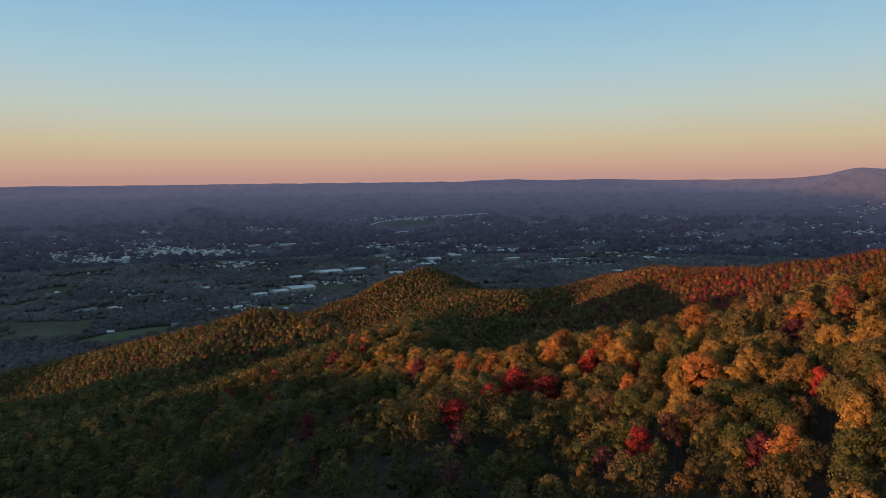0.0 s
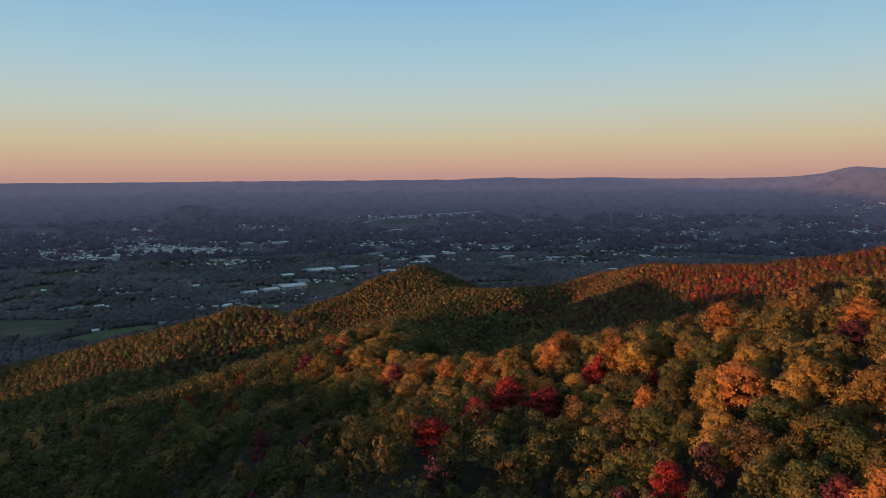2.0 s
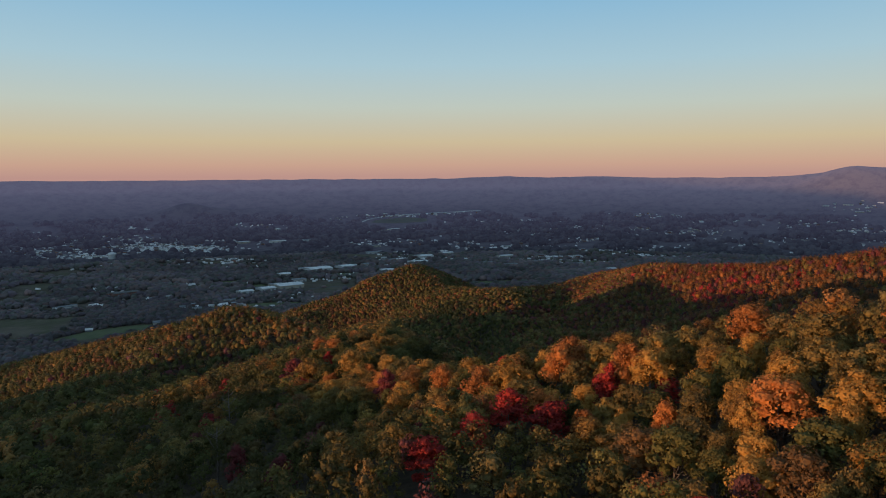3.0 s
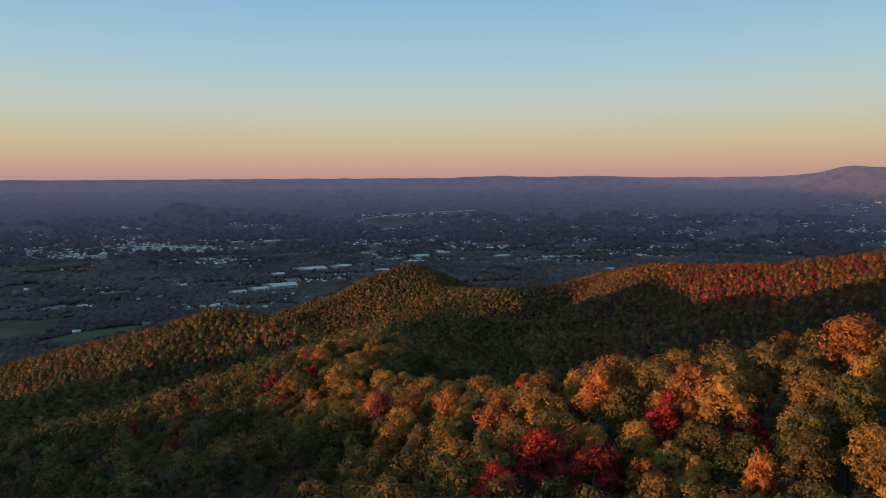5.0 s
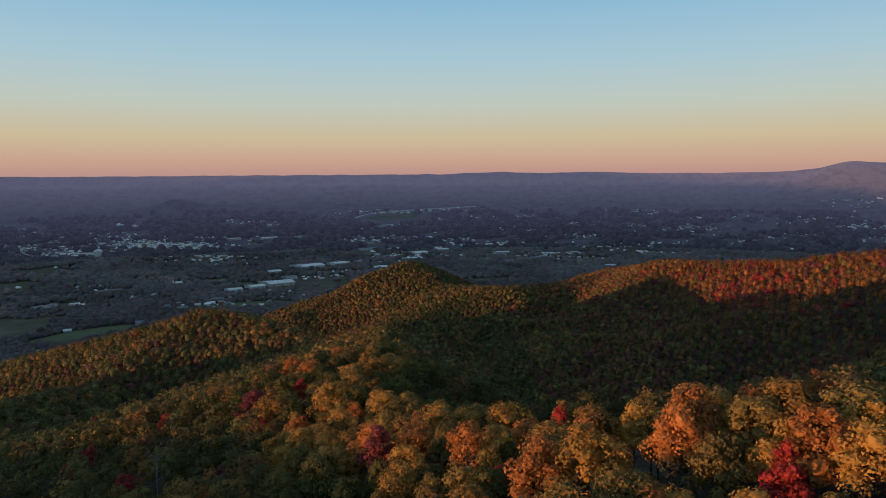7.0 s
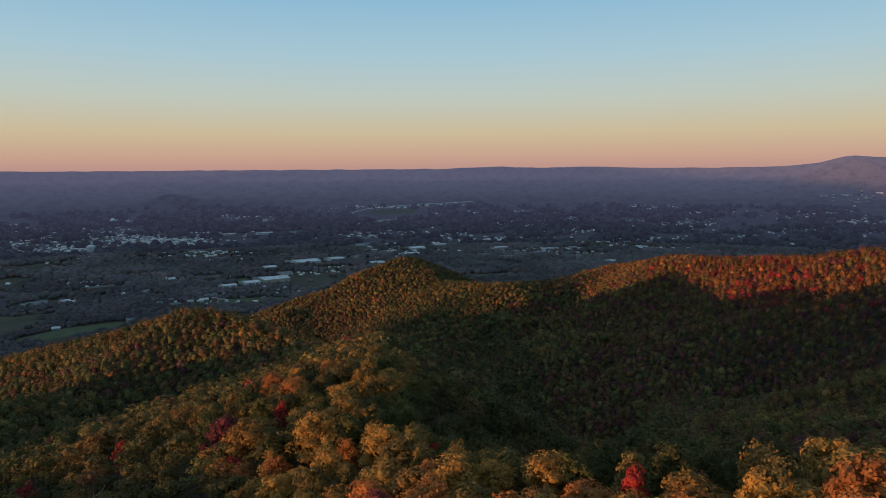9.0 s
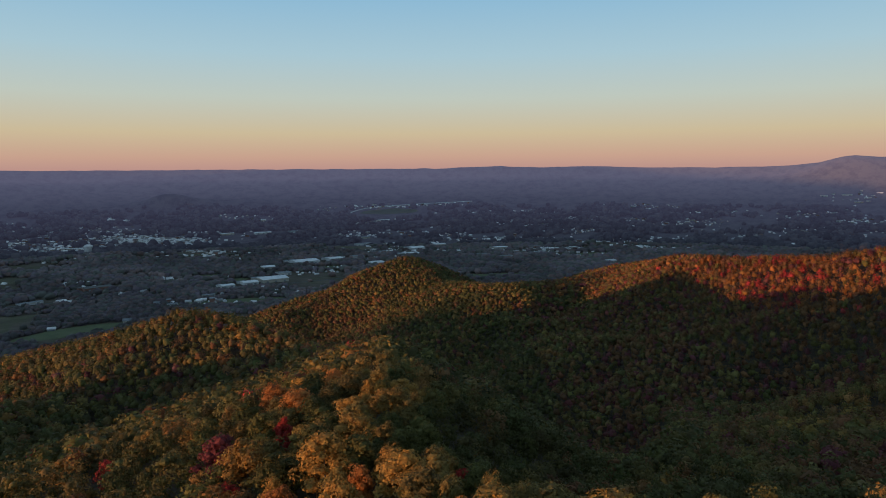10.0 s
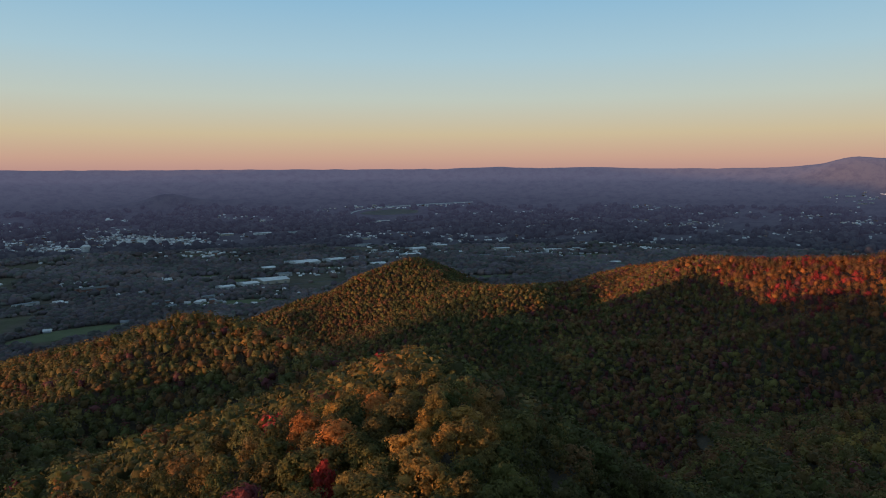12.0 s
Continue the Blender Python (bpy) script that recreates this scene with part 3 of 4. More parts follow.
def dead_tree(x, y, top, seed, label):
    """A bare dead tree: trunk, boughs and twigs."""
    rng = np.random.default_rng(seed)
    g = float(ground_height(np.array(x), np.array(y))) - 0.2
    h = top - g
    thing = tagged(new("dead_tree"), label, "tree")
    v, f = tube([(0, 0, 0), (0.2, 0.1, h * 0.4), (0.1, 0.3, h * 0.75), (0.3, 0.2, h)], [0.28, 0.2, 0.12, 0.03], 7)
    trunk = new("trunk", mesh_from("trunk", [tuple(p) for p in v], f, BARE))
    trunk.parent = thing
    for k in range(9):
        a, z0 = k * 2.4, h * rng.uniform(0.45, 0.9)
        reach = (h - z0) * 0.5 + 1.0
        tip = Vector((math.cos(a) * reach, math.sin(a) * reach, z0 + reach * rng.uniform(0.5, 1.0)))
        root = Vector((0.15, 0.2, z0))
        v, f = tube([root, root.lerp(tip, 0.5) + Vector((0, 0, -0.2)), tip], [0.09, 0.06, 0.015], 5)
        for j in range(3):
            s0 = root.lerp(tip, 0.4 + 0.2 * j)
            e0 = s0 + Vector((rng.uniform(-0.9, 0.9), rng.uniform(-0.9, 0.9), rng.uniform(0.4, 1.1)))
            v2, f2 = tube([s0, e0], [0.035, 0.01], 4)
            f += [tuple(i + len(v) for i in q) for q in f2]
            v += v2
        bough = new("bough", mesh_from("bough", [tuple(p) for p in v], f, BARE))
        bough.parent = thing
    thing.matrix_basis = Matrix.Translation((x, y, g))
    return thing


dead_tree(-60.5, 245, -73.5, 4, "bare dead tree with pale grey boughs among green oaks")
dead_tree(-48, 196, -66.5, 5, "small bare dead tree with pale twigs in the wood")


def open_to(x, y, z, eye):
    """Which places can be seen over the ridges from a point over the mountain."""
    seen = np.ones(len(x), bool)
    for t in np.linspace(0.10, 0.965, 18):
        px, py, pz = eye[0] + (x - eye[0]) * t, eye[1] + (y - eye[1]) * t, eye[2] + (z + CANOPY - eye[2]) * t
        seen &= ground_height(px, py) + CANOPY - 9 < pz + 1.5
    return seen


def split(trees):
    """Trees on slopes that face the open air, and those behind the ridges."""
    x, y, z = (np.array([t[k] for t in trees]) for k in range(3))
    seen = np.zeros(len(x), bool)
    for eye in ((0, 0, 0), (0, 105, -15), (-18, 177, -25)):
        seen |= open_to(x, y, z, eye)
    return [t for t, o in zip(trees, seen) if o], [t for t, o in zip(trees, seen) if not o]


def within(t):
    d = ridge_line(np.array(float(t[0])), np.array(float(t[1])), [(0, 60, 0), (0, 110, 0), (-15, 190, 0)])[0]
    return d < 135 and abs(math.degrees(math.atan2(t[0], t[1]))) < 40


near_seen = [t for t in rest if within(t)]
mid_seen, mid_hidden = split([t for t in rest if not within(t)])
brow = ridge_line(np.array([t[0] for t in near_seen]), np.array([t[1] for t in near_seen]), [(70, 60, 0), (60, 150, 0), (20, 190, 0), (-25, 240, 0), (-30, 290, 0)])[0]
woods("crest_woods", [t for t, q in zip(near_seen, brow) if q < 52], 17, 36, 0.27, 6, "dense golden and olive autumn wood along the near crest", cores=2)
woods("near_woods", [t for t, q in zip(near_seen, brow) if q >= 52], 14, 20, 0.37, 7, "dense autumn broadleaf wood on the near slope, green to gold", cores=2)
woods("hollow_woods", mid_seen, 8, 6, 0.66, 8, "dense autumn wood in the hollows between the ridges", fill=1.1)


def far_band(spacing, x0, x1, y0, y1, seed, lim):
    x, y, rng = scatter(spacing, x0, x1, y0, y1, seed)
    z = ground_height(x, y)
    a = np.degrees(np.arctan2(x, y))
    keep = (np.abs(a) < lim) & (z > valley(x, y) + 16)
    x, y, z = x[keep], y[keep], z[keep]
    d = rng.random((len(x), 3))
    kinds = tree_kinds(x, y, z + CANOPY, d[:, 0])
    return [(x[i], y[i], z[i], (0.80 + 0.50 * d[i, 1] ** 1.5) * spacing / 6.0, d[i, 2] * 6.28, kinds[i]) for i in range(len(x))]


ridge_seen, ridge_hidden = split(far_band(5.7, -640, 760, 470, 860, 15, 44))
knob_seen, knob_hidden = split(far_band(6.2, -420, 520, 860, 1480, 16, 34))
facing = [t for t in ridge_seen if t[0] > 190 and t[2] > -165]
ridge_seen = [t for t in ridge_seen if not (t[0] > 190 and t[2] > -165)]
woods("facing_woods", facing, 10, 9, 0.46, 13, "orange and rust autumn wood along the crest across the hollow", fill=1.1, core=0.45)
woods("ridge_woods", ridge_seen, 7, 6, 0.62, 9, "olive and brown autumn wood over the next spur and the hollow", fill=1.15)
woods("knob_woods", knob_seen, 5, 5, 0.84, 10, "olive and brown autumn wood over the round knob", fill=1.2)
x, y, rng = scatter(6.0, -90, 330, -190, 100, 19)
z = ground_height(x, y)
gone = (y > 20) & (np.abs(np.degrees(np.arctan2(x, np.maximum(y, 1)))) < 50) & (np.hypot(x, y) > 45)
kinds = tree_kinds(x, np.maximum(y, 60), z + CANOPY, rng.random(len(x)))
behind = [(x[i], y[i], z[i], 0.95 * rng.uniform(0.75, 1.2), rng.uniform(0, 6.28), kinds[i])
          for i in range(len(x)) if not gone[i]]
woods("upper_woods", behind, 5, 0, 1.0, 12, "autumn wood on the mountain slope behind")
woods("back_woods", [(x, y, z, s * 1.6, a, k) for x, y, z, s, a, k in (mid_hidden + ridge_hidden + knob_hidden)[::3]], 5, 0, 1.0, 11, "autumn wood on the far sides of the ridges")

# ---------------------------------------------------------------- the valley


def ellipse_grid(cx, cy, a, b, turn, seed, steps=10, lift=0.5):
    """A patch of ground with an uneven edge that lies on the valley floor."""
    v, f = [], []
    n = 28
    c, s = math.cos(radians(turn)), math.sin(radians(turn))
    for i in range(steps + 1):
        for j in range(n):
            t = 2 * math.pi * j / n
            edge = 1 + 0.22 * float(wave(np.array(math.cos(t) * 2 + seed * 7.7), np.array(math.sin(t) * 2.0), 1.0, seed, 2))
            u, w = a * edge * i / steps * math.cos(t), b * edge * i / steps * math.sin(t)
            v.append((cx + u * c - w * s, cy + u * s + w * c))
    v = np.array(v)
    z = ground_height(v[:, 0], v[:, 1]) + lift
    for i in range(steps):
        for j in range(n):
            k = (j + 1) % n
            f.append((i * n + j, i * n + k, (i + 1) * n + k, (i + 1) * n + j))
    return np.column_stack([v, z]), np.array(f)[:, ::-1]


FIELDS = [(-672, 1392, 100, 36, 47, GRASS), (188, 2100, 130, 40, 3, GRASS), (-455, 1690, 120, 34, 12, GRASS), (-300, 2290, 80, 45, 10, GRASS),
          (-640, 2110, 90, 40, 25, GRASS), (-213, 4160, 170, 60, 2, None), (-560, 2000, 60, 28, 30, GRASS), (-900, 2180, 70, 30, 20, GRASS),
          (640, 2650, 90, 40, 10, GRASS), (-690, 2480, 90, 35, 10, GRASS), (980, 3000, 110, 40, -15, GRASS)]
STUBBLE = plain("dry_field", (0.105, 0.088, 0.078), (0.145, 0.12, 0.10), 0.02, 0.95)
for k, (cx, cy, a, b, turn, mat) in enumerate(FIELDS):
    v, f = ellipse_grid(cx, cy, a, b, turn, k + 3)
    tagged(new("meadow", mesh_from("meadow", v, f, mat or STUBBLE)), "dusky green meadow among the valley woods" if mat else "pale dry hay field in the far valley",
           "meadow", kind="structure")


def part(name, bm, material, parent, label=""):
    me = bpy.data.meshes.new(name)
    bm.to_mesh(me)
    bm.free()
    me.materials.append(material)
    ob = new(name, me)
    ob.parent = parent
    return tagged(ob, label)


def box_bm(x0, x1, y0, y1, z0, z1):
    bm = bmesh.new()
    bmesh.ops.create_cube(bm, size=1, matrix=Matrix.LocRotScale(((x0 + x1) / 2, (y0 + y1) / 2, (z0 + z1) / 2), None, (x1 - x0, y1 - y0, z1 - z0)))
    return bm


def gable_bm(lx, ly, z, rise, over=0.5):
    """A gabled roof with eaves and some thickness, ridge along x."""
    bm = bmesh.new()
    a, b = lx / 2 + over, ly / 2 + over
    rows = []
    for x in (-a, a):
        rows.append([bm.verts.new(p) for p in ((x, -b, z), (x, 0, z + rise), (x, b, z), (x, b, z - 0.3), (x, -b, z - 0.3))])
    for i in range(5):
        j = (i + 1) % 5
        bm.faces.new((rows[0][i], rows[0][j], rows[1][j], rows[1][i]))
    bm.faces.new(rows[0][::-1])
    bm.faces.new(rows[1])
    bmesh.ops.recalc_face_normals(bm, faces=bm.faces)
    return bm


def stand(ob, x, y, turn, sink=0.5):
    ob.matrix_basis = pose(x, y, float(ground_height(np.array(x), np.array(y))) - sink, 0, 0, turn)
    return ob


def warehouse(x, y, lx, ly, h, turn, wall, roof, label):
    top = tagged(new("warehouse"), label, "warehouse", "valley warehouses")
    part("wall", box_bm(-lx / 2, lx / 2, -ly / 2, ly / 2, 0, h), wall, top)
    part("roof", gable_bm(lx, ly, h + 0.3, ly * 0.06, 1.0), roof, top, "broad low metal roof")
    side = 1 if int(abs(x)) % 2 else -1
    a0, a1 = sorted((side * lx * 0.08, side * lx * 0.62))
    part("annex_wall", box_bm(a0, a1, ly / 2 + 0.01, ly * 0.95, 0, h * 0.8), wall, top)
    part("annex_roof", box_bm(a0 - 0.5, a1 + 0.5, ly / 2 + 1.1, ly * 0.95 + 0.5, h * 0.8, h * 0.8 + 0.6), ROOF_GREY if roof is ROOF_WHITE else roof, top, "flat grey annex roof")
    n = max(2, int(lx / 22))
    for k in range(n):
        cx = -lx / 2 + lx * (k + 0.5) / n
        part("dock_door", box_bm(cx - 3, cx + 3, -ly / 2 - 0.25, -ly / 2 - 0.01, 0.5, min(5.5, h - 1)), ROOF_GREY, top)
    for k in range(n):
        cx = -lx / 2 + lx * (k + 0.5) / n
        part("roof_vent", box_bm(cx - 1.2, cx + 1.2, ly * 0.2 - 1.2, ly * 0.2 + 1.2, h + 0.2 + ly * 0.02, h + 2.2 + ly * 0.035), ROOF_GREY, top)
    return stand(top, x, y, turn)


BIG = [
    (-428, 1990, 130, 62, 10, 12, ROOF_WHITE), (-478, 1935, 70, 40, 8, 14, ROOF_WHITE), (-524, 1886, 62, 30, 8, 14, ROOF_WHITE),
    (-503, 2259, 70, 40, 9, 10, ROOF_WHITE), (-420, 2440, 150, 70, 11, 14, ROOF_WHITE), (-330, 2530, 90, 50, 10, 12, ROOF_WHITE), (-255, 2606, 80, 40, 9, 10, ROOF_GREY),
    (-165, 2355, 78, 46, 10, 4, ROOF_WHITE), (-285, 3185, 130, 42, 9, 3, ROOF_GREY), (-150, 3190, 110, 36, 9, 2, ROOF_WHITE), (-40, 2948, 105, 60, 10, 5, ROOF_WHITE),
    (-60, 2690, 110, 44, 10, 2, ROOF_WHITE), (312, 2914, 105, 36, 9, -4, ROOF_WHITE), (214, 2630, 80, 26, 8, -12, ROOF_GREY), (300, 2590, 70, 24, 8, -6, ROOF_GREY),
    (641, 2420, 58, 30, 9, -10, ROOF_WHITE), (-936, 1724, 84, 16, 6, 30, ROOF_GREY), (-882, 1931, 120, 34, 9, 22, ROOF_DARK), (-530, 1760, 46, 14, 6, 10, ROOF_GREY),
    (-574, 1643, 30, 13, 6, 20, ROOF_GREY), (-420, 2110, 60, 30, 8, 10, ROOF_GREY), (420, 2700, 70, 26, 8, -4, ROOF_GREY), (560, 2600, 60, 22, 8, -8, ROOF_GREY),
    (-180, 2780, 80, 34, 9, 5, ROOF_GREY), (60, 3080, 90, 40, 9, 0, ROOF_WHITE), (-833, 3574, 150, 34, 9, 12, ROOF_WHITE), (-690, 3600, 110, 30, 9, 10, ROOF_GREY),
    (-1000, 3530, 110, 30, 9, 14, ROOF_WHITE), (-910, 3910, 46, 26, 10, 8, ROOF_WHITE), (-234, 3937, 110, 26, 8, 2, ROOF_WHITE), (-300, 3420, 90, 30, 9, 3, ROOF_GREY),
    (2359, 3811, 90, 16, 6, -30, ROOF_WHITE), (2260, 3860, 60, 14, 6, -30, ROOF_WHITE), (2355, 3700, 70, 14, 6, -30, ROOF_WHITE), (2179, 3375, 60, 20, 6, -30, ROOF_WHITE),
]
for k, (x, y, lx, ly, h, turn, roof) in enumerate(BIG):
    word = {id(ROOF_WHITE): "white", id(ROOF_GREY): "grey", id(ROOF_DARK): "dark brown"}[id(roof)]
    warehouse(x, y, lx * 0.56, ly * 0.9, h, turn + (20 if x < 700 else 0), WALL_BRICK if roof is ROOF_DARK else WALL_PALE if k % 3 else WALL_TAN, roof, "long low warehouse with a broad " + word + " roof in the valley")


def house(kind):
    """Pattern houses: gabled homes and flat-roofed shops of the town."""
    wall, roof, lx, ly, h, word = kind
    flat = h > 6.5
    top = tagged(new("house" if not flat else "town_building"), word, "house" if not flat else "building", "houses of the valley town")
    part("wall", box_bm(-lx / 2, lx / 2, -ly / 2, ly / 2, 0, h), wall, top)
    if flat:
        part("roof", box_bm(-lx / 2 - 0.3, lx / 2 + 0.3, -ly / 2 - 0.3, ly / 2 + 0.3, h, h + 0.8), roof, top)
        for k in range(3):
            x = lx * (k - 1) / 3.2
            part("window", box_bm(x - 1.4, x + 1.4, -ly / 2 - 0.12, -ly / 2 - 0.01, 1.2, h - 1.5), GLASS, top)
    else:
        part("roof", gable_bm(lx, ly, h, ly * 0.34), roof, top)
        part("chimney", box_bm(lx * 0.2, lx * 0.2 + 0.9, 0.4, 1.3, h + ly * 0.15, h + ly * 0.45), WALL_BRICK, top)
        part("door", box_bm(-0.6, 0.6, -ly / 2 - 0.1, -ly / 2 - 0.01, 0.3, 2.4), ROOF_DARK, top)
        for x in (-lx * 0.3, lx * 0.3):
            part("window", box_bm(x - 0.8, x + 0.8, -ly / 2 - 0.1, -ly / 2 - 0.01, 1.1, 2.5), GLASS, top)
    return top


HOUSES = [(WALL_PALE, ROOF_WHITE, 15, 9, 3.6, "small white house with a pale metal roof in the valley"),
          (WALL_PALE, ROOF_GREY, 16, 10, 4.5, "pale house with a grey gabled roof in the valley"),
          (WALL_BRICK, ROOF_DARK, 15, 9, 4.0, "brick house with a dark shingle roof in the valley"),
          (WALL_PALE, ROOF_WHITE, 26, 16, 8.0, "pale flat-roofed town building with tall windows"),
          (WALL_BRICK, ROOF_GREY, 22, 15, 12.0, "brick flat-roofed town building with tall windows"),
          (WALL_TAN, ROOF_WHITE, 38, 16, 7.0, "long tan flat-roofed shop building in the town")]
# quarters: centre, spread along and across, turn, number, share of town buildings
QUARTERS = [(-1250, 3300, 200, 95, 12, 84, 0.7), (-1420, 3360, 170, 110, 12, 54, 0.5), (-1560, 3080, 170, 60, 15, 30, 0.4), (-1800, 3180, 170, 110, 15, 26, 0.3),
            (-900, 3560, 260, 45, 12, 26, 0.7), (-1050, 2800, 220, 90, 12, 26, 0.1), (-820, 2680, 120, 80, 10, 12, 0.2), (-760, 1850, 60, 20, 30, 4, 0.0),
            (-890, 1738, 30, 14, 30, 4, 0.0), (-500, 1690, 90, 30, 10, 7, 0.1), (-400, 1800, 110, 60, 10, 4, 0.0), (-330, 2140, 110, 50, 10, 6, 0.1),
            (-200, 2560, 140, 60, 5, 12, 0.4), (60, 2850, 160, 70, 0, 14, 0.4), (517, 2844, 80, 34, -10, 26, 0.25), (400, 2760, 120, 60, -8, 12, 0.3),
            (700, 3080, 70, 60, -12, 14, 0.3), (915, 2830, 140, 40, -18, 16, 0.1), (1080, 3160, 160, 110, -18, 14, 0.1), (1265, 3612, 200, 80, -18, 18, 0.3),
            (1454, 3628, 120, 60, -20, 12, 0.3), (1141, 3803, 90, 40, -16, 8, 0.4), (1352, 4056, 150, 50, -18, 12, 0.5), (2179, 3375, 110, 50, -30, 12, 0.5),
            (2359, 3790, 130, 50, -30, 16, 0.6), (300, 3350, 260, 120, -5, 18, 0.3), (-250, 3560, 260, 100, 3, 20, 0.4), (-300, 4260, 200, 30, 3, 16, 0.7),
            (60, 4300, 180, 40, 0, 10, 0.6), (-1650, 3500, 260, 120, 20, 20, 0.2), (640, 3700, 250, 110, -10, 12, 0.2), (1750, 3250, 200, 110, -25, 12, 0.1)]
made, outskirts, homes = {}, [], []
rng = np.random.default_rng(77)
for cx, cy, sx, sy, turn, count, share in QUARTERS:
    for k in range(int(count * 3.4)):
        u, w = rng.normal() * sx * 0.6, rng.normal() * sy * 0.6
        c, sn = math.cos(radians(turn)), math.sin(radians(turn))
        x, y = cx + u * c - w * sn, cy + u * sn + w * c
        kind = int(rng.integers(3, 6)) if rng.random() < share else int(rng.choice([0, 0, 1, 2]))
        if any(math.hypot(x - b[0], y - b[1]) < b[2] * 0.6 for b in BIG):
            continue
        far = math.hypot(x, y)
        homes.append((x, y))
        size = float(rng.uniform(0.62, 1.0)) * (1.0 if far < 3600 else 0.8)
        z = float(ground_height(np.array(x), np.array(y))) - 0.6
        m = pose(x, y, z, 0, 0, turn + float(rng.choice([0, 90])) + float(rng.uniform(-15, 15))) @ Matrix.Diagonal((size, size, size, 1))
        if k >= count * 0.95 or k >= count * 0.62 and kind < 3:
            if kind > 2:
                m = m @ Matrix.Diagonal((1.4, 1.3, 1.1, 1))
            outskirts.append(m)
        elif kind in made:
            own = made[kind].scale
            copy_thing(made[kind], m @ Matrix.Diagonal((1 / own.x, 1 / own.y, 1 / own.z, 1)))
        else:
            made[kind] = house(HOUSES[kind])
            made[kind].matrix_basis = m


for c in range(110):                    # hamlets and roadside houses between the woods
    far, a = 2150 + 2100 * float(rng.random()) ** 0.8, radians(float(rng.uniform(-35, 35)))
    turn = float(rng.uniform(-25, 25))
    for k in range(int(rng.integers(4, 15))):
        u, w = float(rng.normal()) * 75, float(rng.normal()) * 16
        x, y = far * math.sin(a) + u * math.cos(radians(turn)) - w * math.sin(radians(turn)), far * math.cos(a) + u * math.sin(radians(turn)) + w * math.cos(radians(turn))
        z, size = float(ground_height(np.array(x), np.array(y))), float(rng.uniform(0.6, 1.0))
        if z < float(valley(np.array(x), np.array(y))) + 30:
            homes.append((x, y))
            outskirts.append(pose(x, y, z - 0.6, 0, 0, turn + float(rng.choice([0, 90]))) @ Matrix.Diagonal((size, size, size, 1)))

k = Mat("far_house", 0.8)
k.colour(k.ramp(k.n.new("ShaderNodeNewGeometry").outputs["Random Per Island"], (0.0, (0.14, 0.08, 0.06)), (0.25, (0.24, 0.23, 0.22)), (0.5, (0.54, 0.50, 0.48)), (1.0, (0.80, 0.75, 0.71))))
vs, fs = [], []
shape = [(-7, -4.5, 0), (7, -4.5, 0), (7, 4.5, 0), (-7, 4.5, 0), (-7, -4.5, 3.8), (7, -4.5, 3.8), (7, 4.5, 3.8), (-7, 4.5, 3.8), (-7, 0, 6.6), (7, 0, 6.6)]
faces = [(0, 1, 5), (0, 5, 4), (2, 3, 7), (2, 7, 6), (4, 5, 9), (4, 9, 8), (6, 7, 8), (6, 8, 9), (3, 0, 4), (3, 4, 7), (7, 4, 8), (1, 2, 6), (1, 6, 5), (5, 6, 9)]
for m in outskirts:
    fs += [tuple(i + len(vs) for i in f) for f in faces]
    vs += [tuple(m @ Vector(p)) for p in shape]
tagged(new("outskirts", mesh_from("outskirts", vs, fs, k.m, False)), "small pale houses scattered through the valley woods", "houses", kind="stuff")


def water_tank(x, y):
    """A white domed tank on a low hill at the edge of the town."""
    top = tagged(new("water_tank"), "white domed water tank standing above the town", "water tank")
    bm = bmesh.new()
    bmesh.ops.create_cone(bm, cap_ends=True, segments=24, radius1=12, radius2=12, depth=16, matrix=Matrix.Translation((0, 0, 8)))
    part("tank", bm, WALL_PALE, top)
    bm = bmesh.new()
    bmesh.ops.create_uvsphere(bm, u_segments=24, v_segments=10, radius=1, matrix=Matrix.LocRotScale((0, 0, 16), None, (12.2, 12.2, 7)))
    part("dome", bm, ROOF_WHITE, top)
    bm = bmesh.new()
    bmesh.ops.create_cone(bm, cap_ends=True, segments=16, radius1=1.5, radius2=0.3, depth=4, matrix=Matrix.Translation((0, 0, 24)))
    part("vent", bm, ROOF_GREY, top)
    stand(top, x, y, 0)
    top.scale = (1.45, 1.45, 1.3)
    return top


water_tank(-1433, 3000)


def farm(x, y):
    top = tagged(new("farmhouse"), "white farmhouse with a pale roof beside the green meadow", "house")
    part("wall", box_bm(-7, 7, -4.5, 4.5, 0, 4.5), WALL_PALE, top)
    part("roof", gable_bm(14, 9, 4.5, 3), ROOF_WHITE, top)
    part("porch", box_bm(-6, 6, -7, -4.52, 0, 2.8), ROOF_GREY, top)
    return stand(top, x, y, 20)


farm(-716, 1408)
barn = stand(tagged(new("barn"), "small dark barn with a grey roof by the meadow", "barn"), -600, 1470, 25)
part("wall", box_bm(-9, 9, -6, 6, 0, 5), WALL_TAN, barn)
part("roof", gable_bm(18, 12, 5, 4), ROOF_GREY, barn)


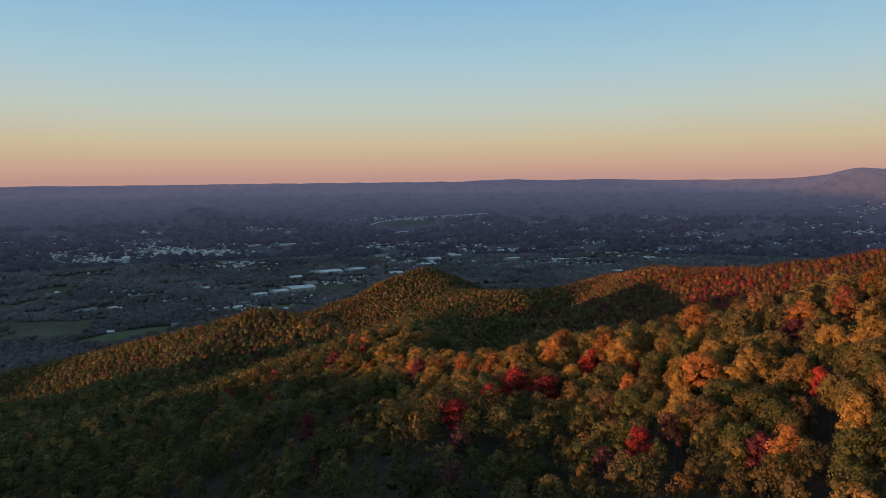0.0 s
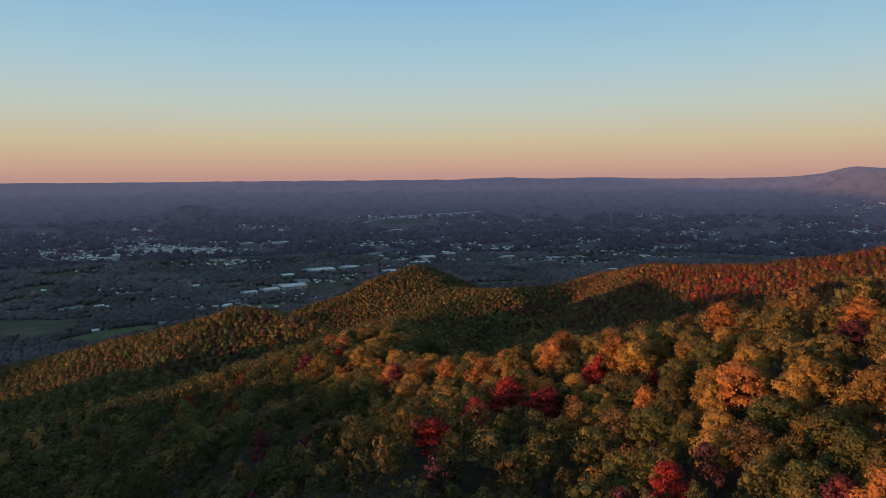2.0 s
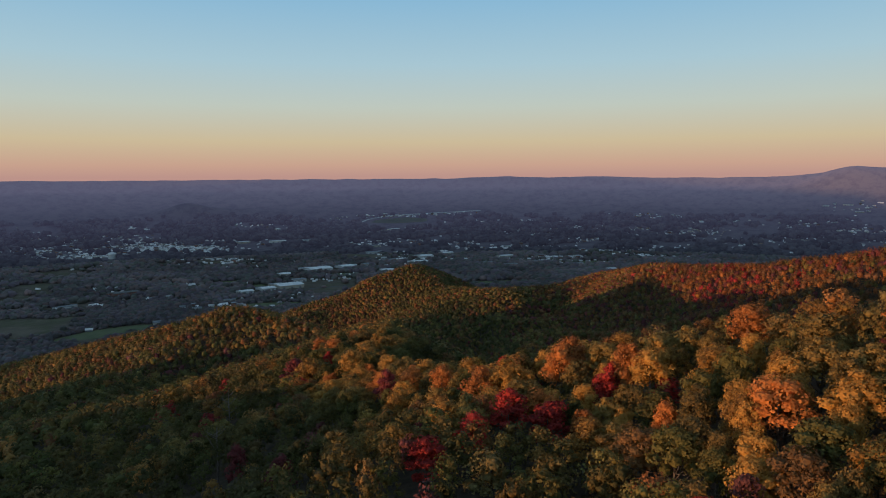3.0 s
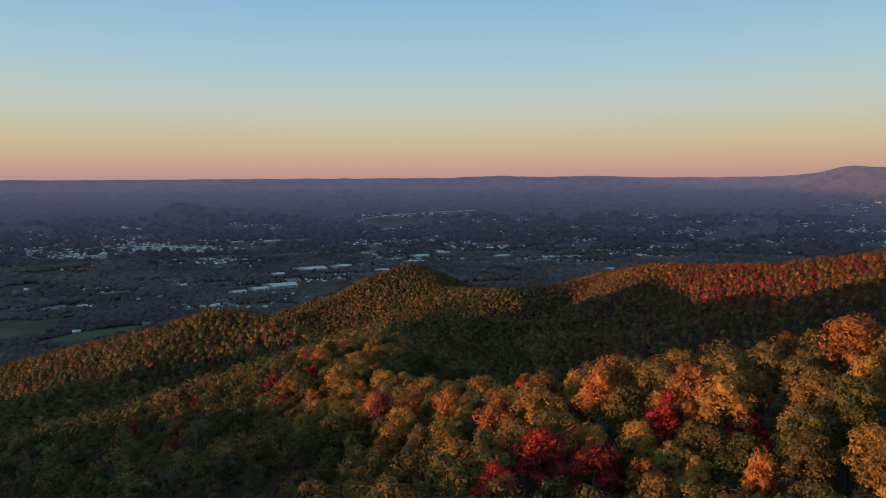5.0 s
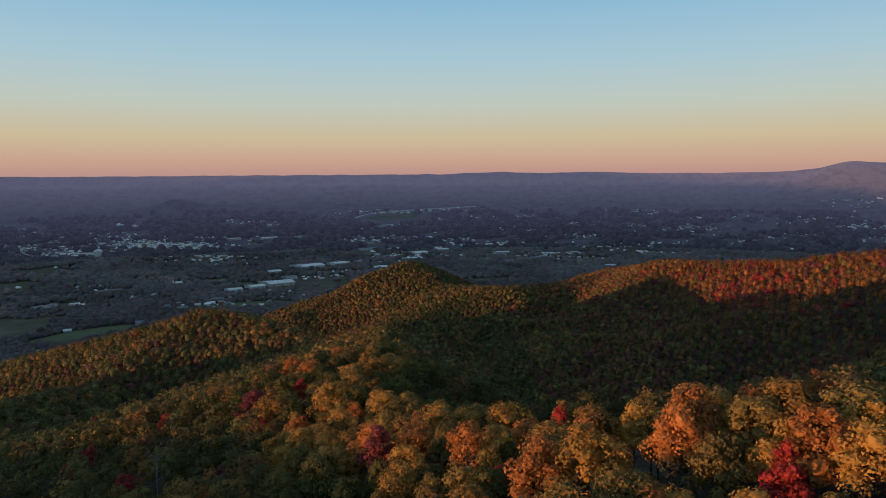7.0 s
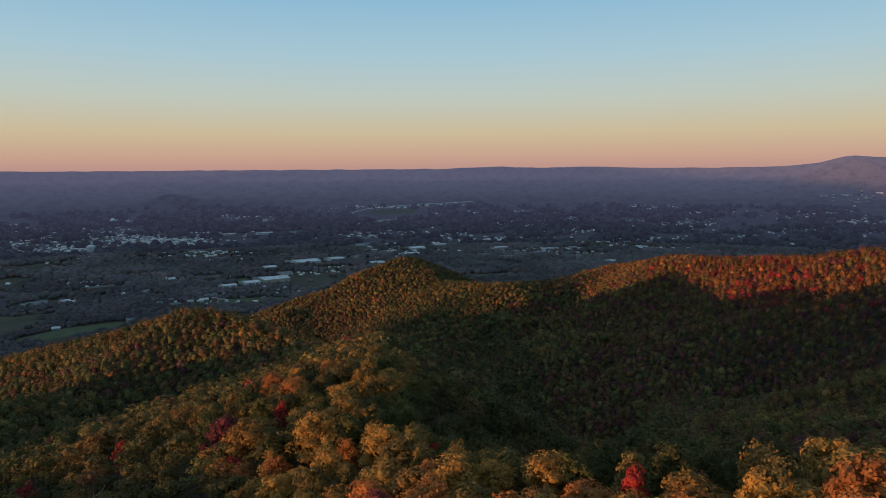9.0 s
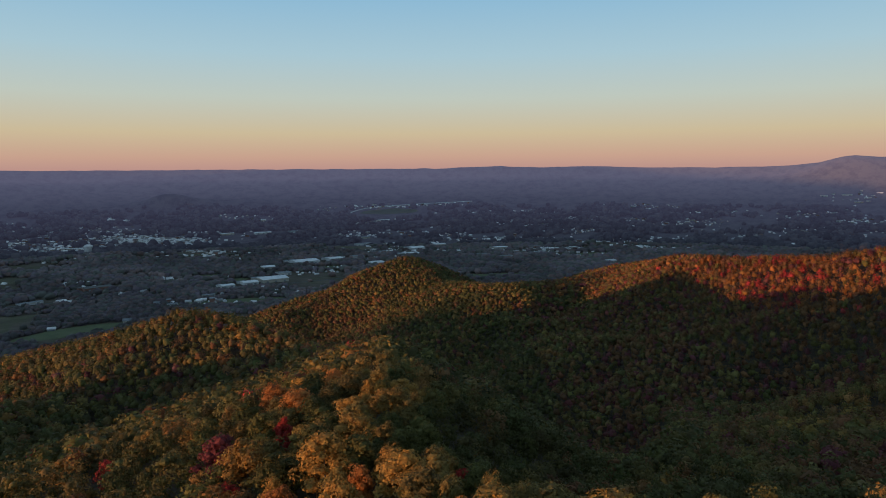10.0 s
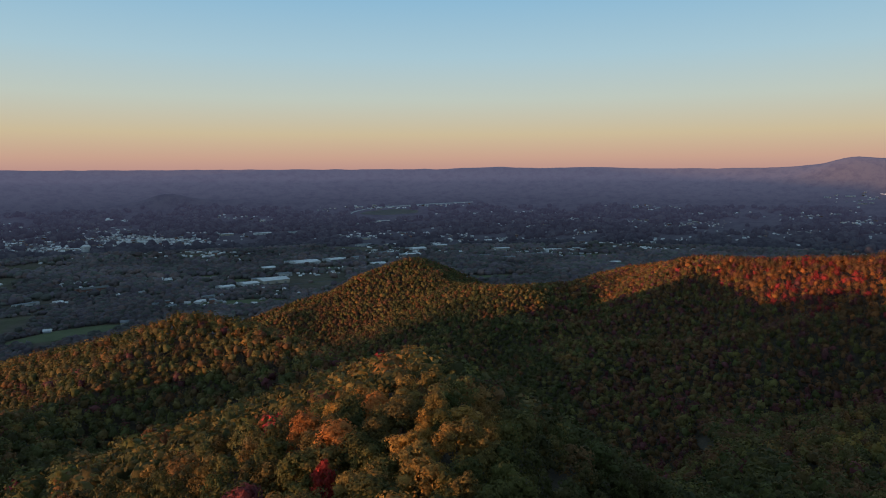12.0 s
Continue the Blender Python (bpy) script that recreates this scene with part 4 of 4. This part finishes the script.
def road(name, points, width, material, label):
    """A strip that follows the valley floor through a few points."""
    pts = [Vector((*p, 0)) for p in points]
    line = []
    for a, b in zip(pts[:-1], pts[1:]):
        for k in range(14):
            line.append(a.lerp(b, k / 14))
    line.append(pts[-1])
    for _ in range(12):
        line = [line[0]] + [(line[i - 1] + line[i] * 2 + line[i + 1]) / 4 for i in range(1, len(line) - 1)] + [line[-1]]
    vs, fs = [], []
    for i, p in enumerate(line):
        d = (line[min(i + 1, len(line) - 1)] - line[max(i - 1, 0)]).normalized()
        for sgn in (-1, 1):
            q = p + Vector((-d.y, d.x, 0)) * sgn * width / 2
            vs.append((q.x, q.y, float(ground_height(np.array(q.x), np.array(q.y))) + 0.7))
        if i:
            fs.append((2 * i - 2, 2 * i - 1, 2 * i + 1, 2 * i))
    return tagged(new(name, mesh_from(name, vs, np.array(fs)[:, ::-1], material)), label, "road", kind="structure")


road("road", [(-470, 4080), (-420, 4180), (-330, 4250), (-160, 4290), (60, 4330), (300, 4350)], 12, CONCRETE, "pale highway climbing through the far valley")
road("road", [(-1050, 1660), (-936, 1705), (-820, 1790), (-700, 1850), (-600, 1900), (-420, 1900), (-250, 2050)], 9, ASPHALT, "grey valley road past the warehouses")
road("road", [(-330, 2240), (-200, 2420), (-60, 2600), (120, 2720), (420, 2780), (760, 2840)], 11, ASPHALT, "grey valley highway between the warehouses")


CELL = 8.0
yards = np.zeros((920, 600), bool)           # clearings round the houses and warehouses, open towards the mountain
for x, y in homes + [b[:2] for b in BIG] + [(-716, 1408), (-600, 1470), (-1433, 3000)]:
    far = math.hypot(x, y)
    for d in range(-8, int(far * 0.013), 8):
        i, j = int((x * (1 - d / far) + 3680) / CELL), int(y * (1 - d / far) / CELL)
        yards[i - 1:i + 2, j] = True


def valley_woods(name, spacing, r0, r1, lim, seed, label, size, material):
    x, y, rng = scatter(spacing, -r1 * 0.8, r1 * 0.8, r0 * 0.6, r1, seed)
    r, a = np.hypot(x, y), np.degrees(np.arctan2(x, y))
    z = ground_height(x, y)
    keep = (r > r0) & (r < r1) & (np.abs(a) < lim) & (z < valley(x, y) + 32)
    keep &= wooded(x, y) + 0.07 * rng.normal(size=len(x)) > 0
    for cx, cy, ea, eb, turn, _ in FIELDS:
        c, s = math.cos(radians(turn)), math.sin(radians(turn))
        u, w = (x - cx) * c + (y - cy) * s, -(x - cx) * s + (y - cy) * c
        keep &= (u / (ea * 1.12)) ** 2 + (w / (eb * 1.15)) ** 2 > 1
    for b in BIG:
        keep &= np.hypot(x - b[0], y - b[1]) > b[2] * 0.62
    keep &= ~yards[np.clip((x + 3680) / CELL, 0, 919).astype(int), np.clip(y / CELL, 0, 599).astype(int)]
    x, y, z = x[keep], y[keep], z[keep]
    vs, fs, cs, base = [], [], [], 0
    # leaf colours lifted towards pale mauve, so that they carry the valley's haze
    hazed_tints = np.array([(0.116, 0.100, 0.094), (0.142, 0.108, 0.104), (0.160, 0.110, 0.100), (0.108, 0.102, 0.086), (0.134, 0.102, 0.112)])
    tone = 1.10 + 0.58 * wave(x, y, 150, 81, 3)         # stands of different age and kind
    puffs = [ico(rng, (0, 0, 0.4), (1.0, 1.0, 0.75), 0.28, False) for _ in range(9)]
    for i in range(len(x)):
        s = size * rng.uniform(0.7, 1.4)
        v, f = puffs[i % 9]
        a, h = rng.uniform(0, 6.28), rng.uniform(0.8, 1.3)
        w = np.column_stack([v[:, 0] * math.cos(a) - v[:, 1] * math.sin(a), v[:, 0] * math.sin(a) + v[:, 1] * math.cos(a), v[:, 2] * h])
        vs.append(w * s + np.array((x[i], y[i], z[i])))
        fs.append(f + base)
        base += len(v)
        cs.append(np.tile(np.append(hazed_tints[rng.integers(5)] * tone[i] * rng.uniform(0.85, 1.25), 1), (len(v), 1)))
    me = mesh_from(name, np.concatenate(vs), np.concatenate(fs), material, True)
    me.attributes.new("leaf_tint", "FLOAT_COLOR", "POINT").data.foreach_set("color", np.concatenate(cs).astype(np.float32).ravel())
    return tagged(new(name, me), label, "trees", kind="stuff")


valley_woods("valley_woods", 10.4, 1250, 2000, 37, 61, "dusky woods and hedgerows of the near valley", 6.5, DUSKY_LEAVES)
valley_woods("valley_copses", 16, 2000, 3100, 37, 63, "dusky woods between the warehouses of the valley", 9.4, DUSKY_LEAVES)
# these woods wear the far-country material, with haze put into its colour
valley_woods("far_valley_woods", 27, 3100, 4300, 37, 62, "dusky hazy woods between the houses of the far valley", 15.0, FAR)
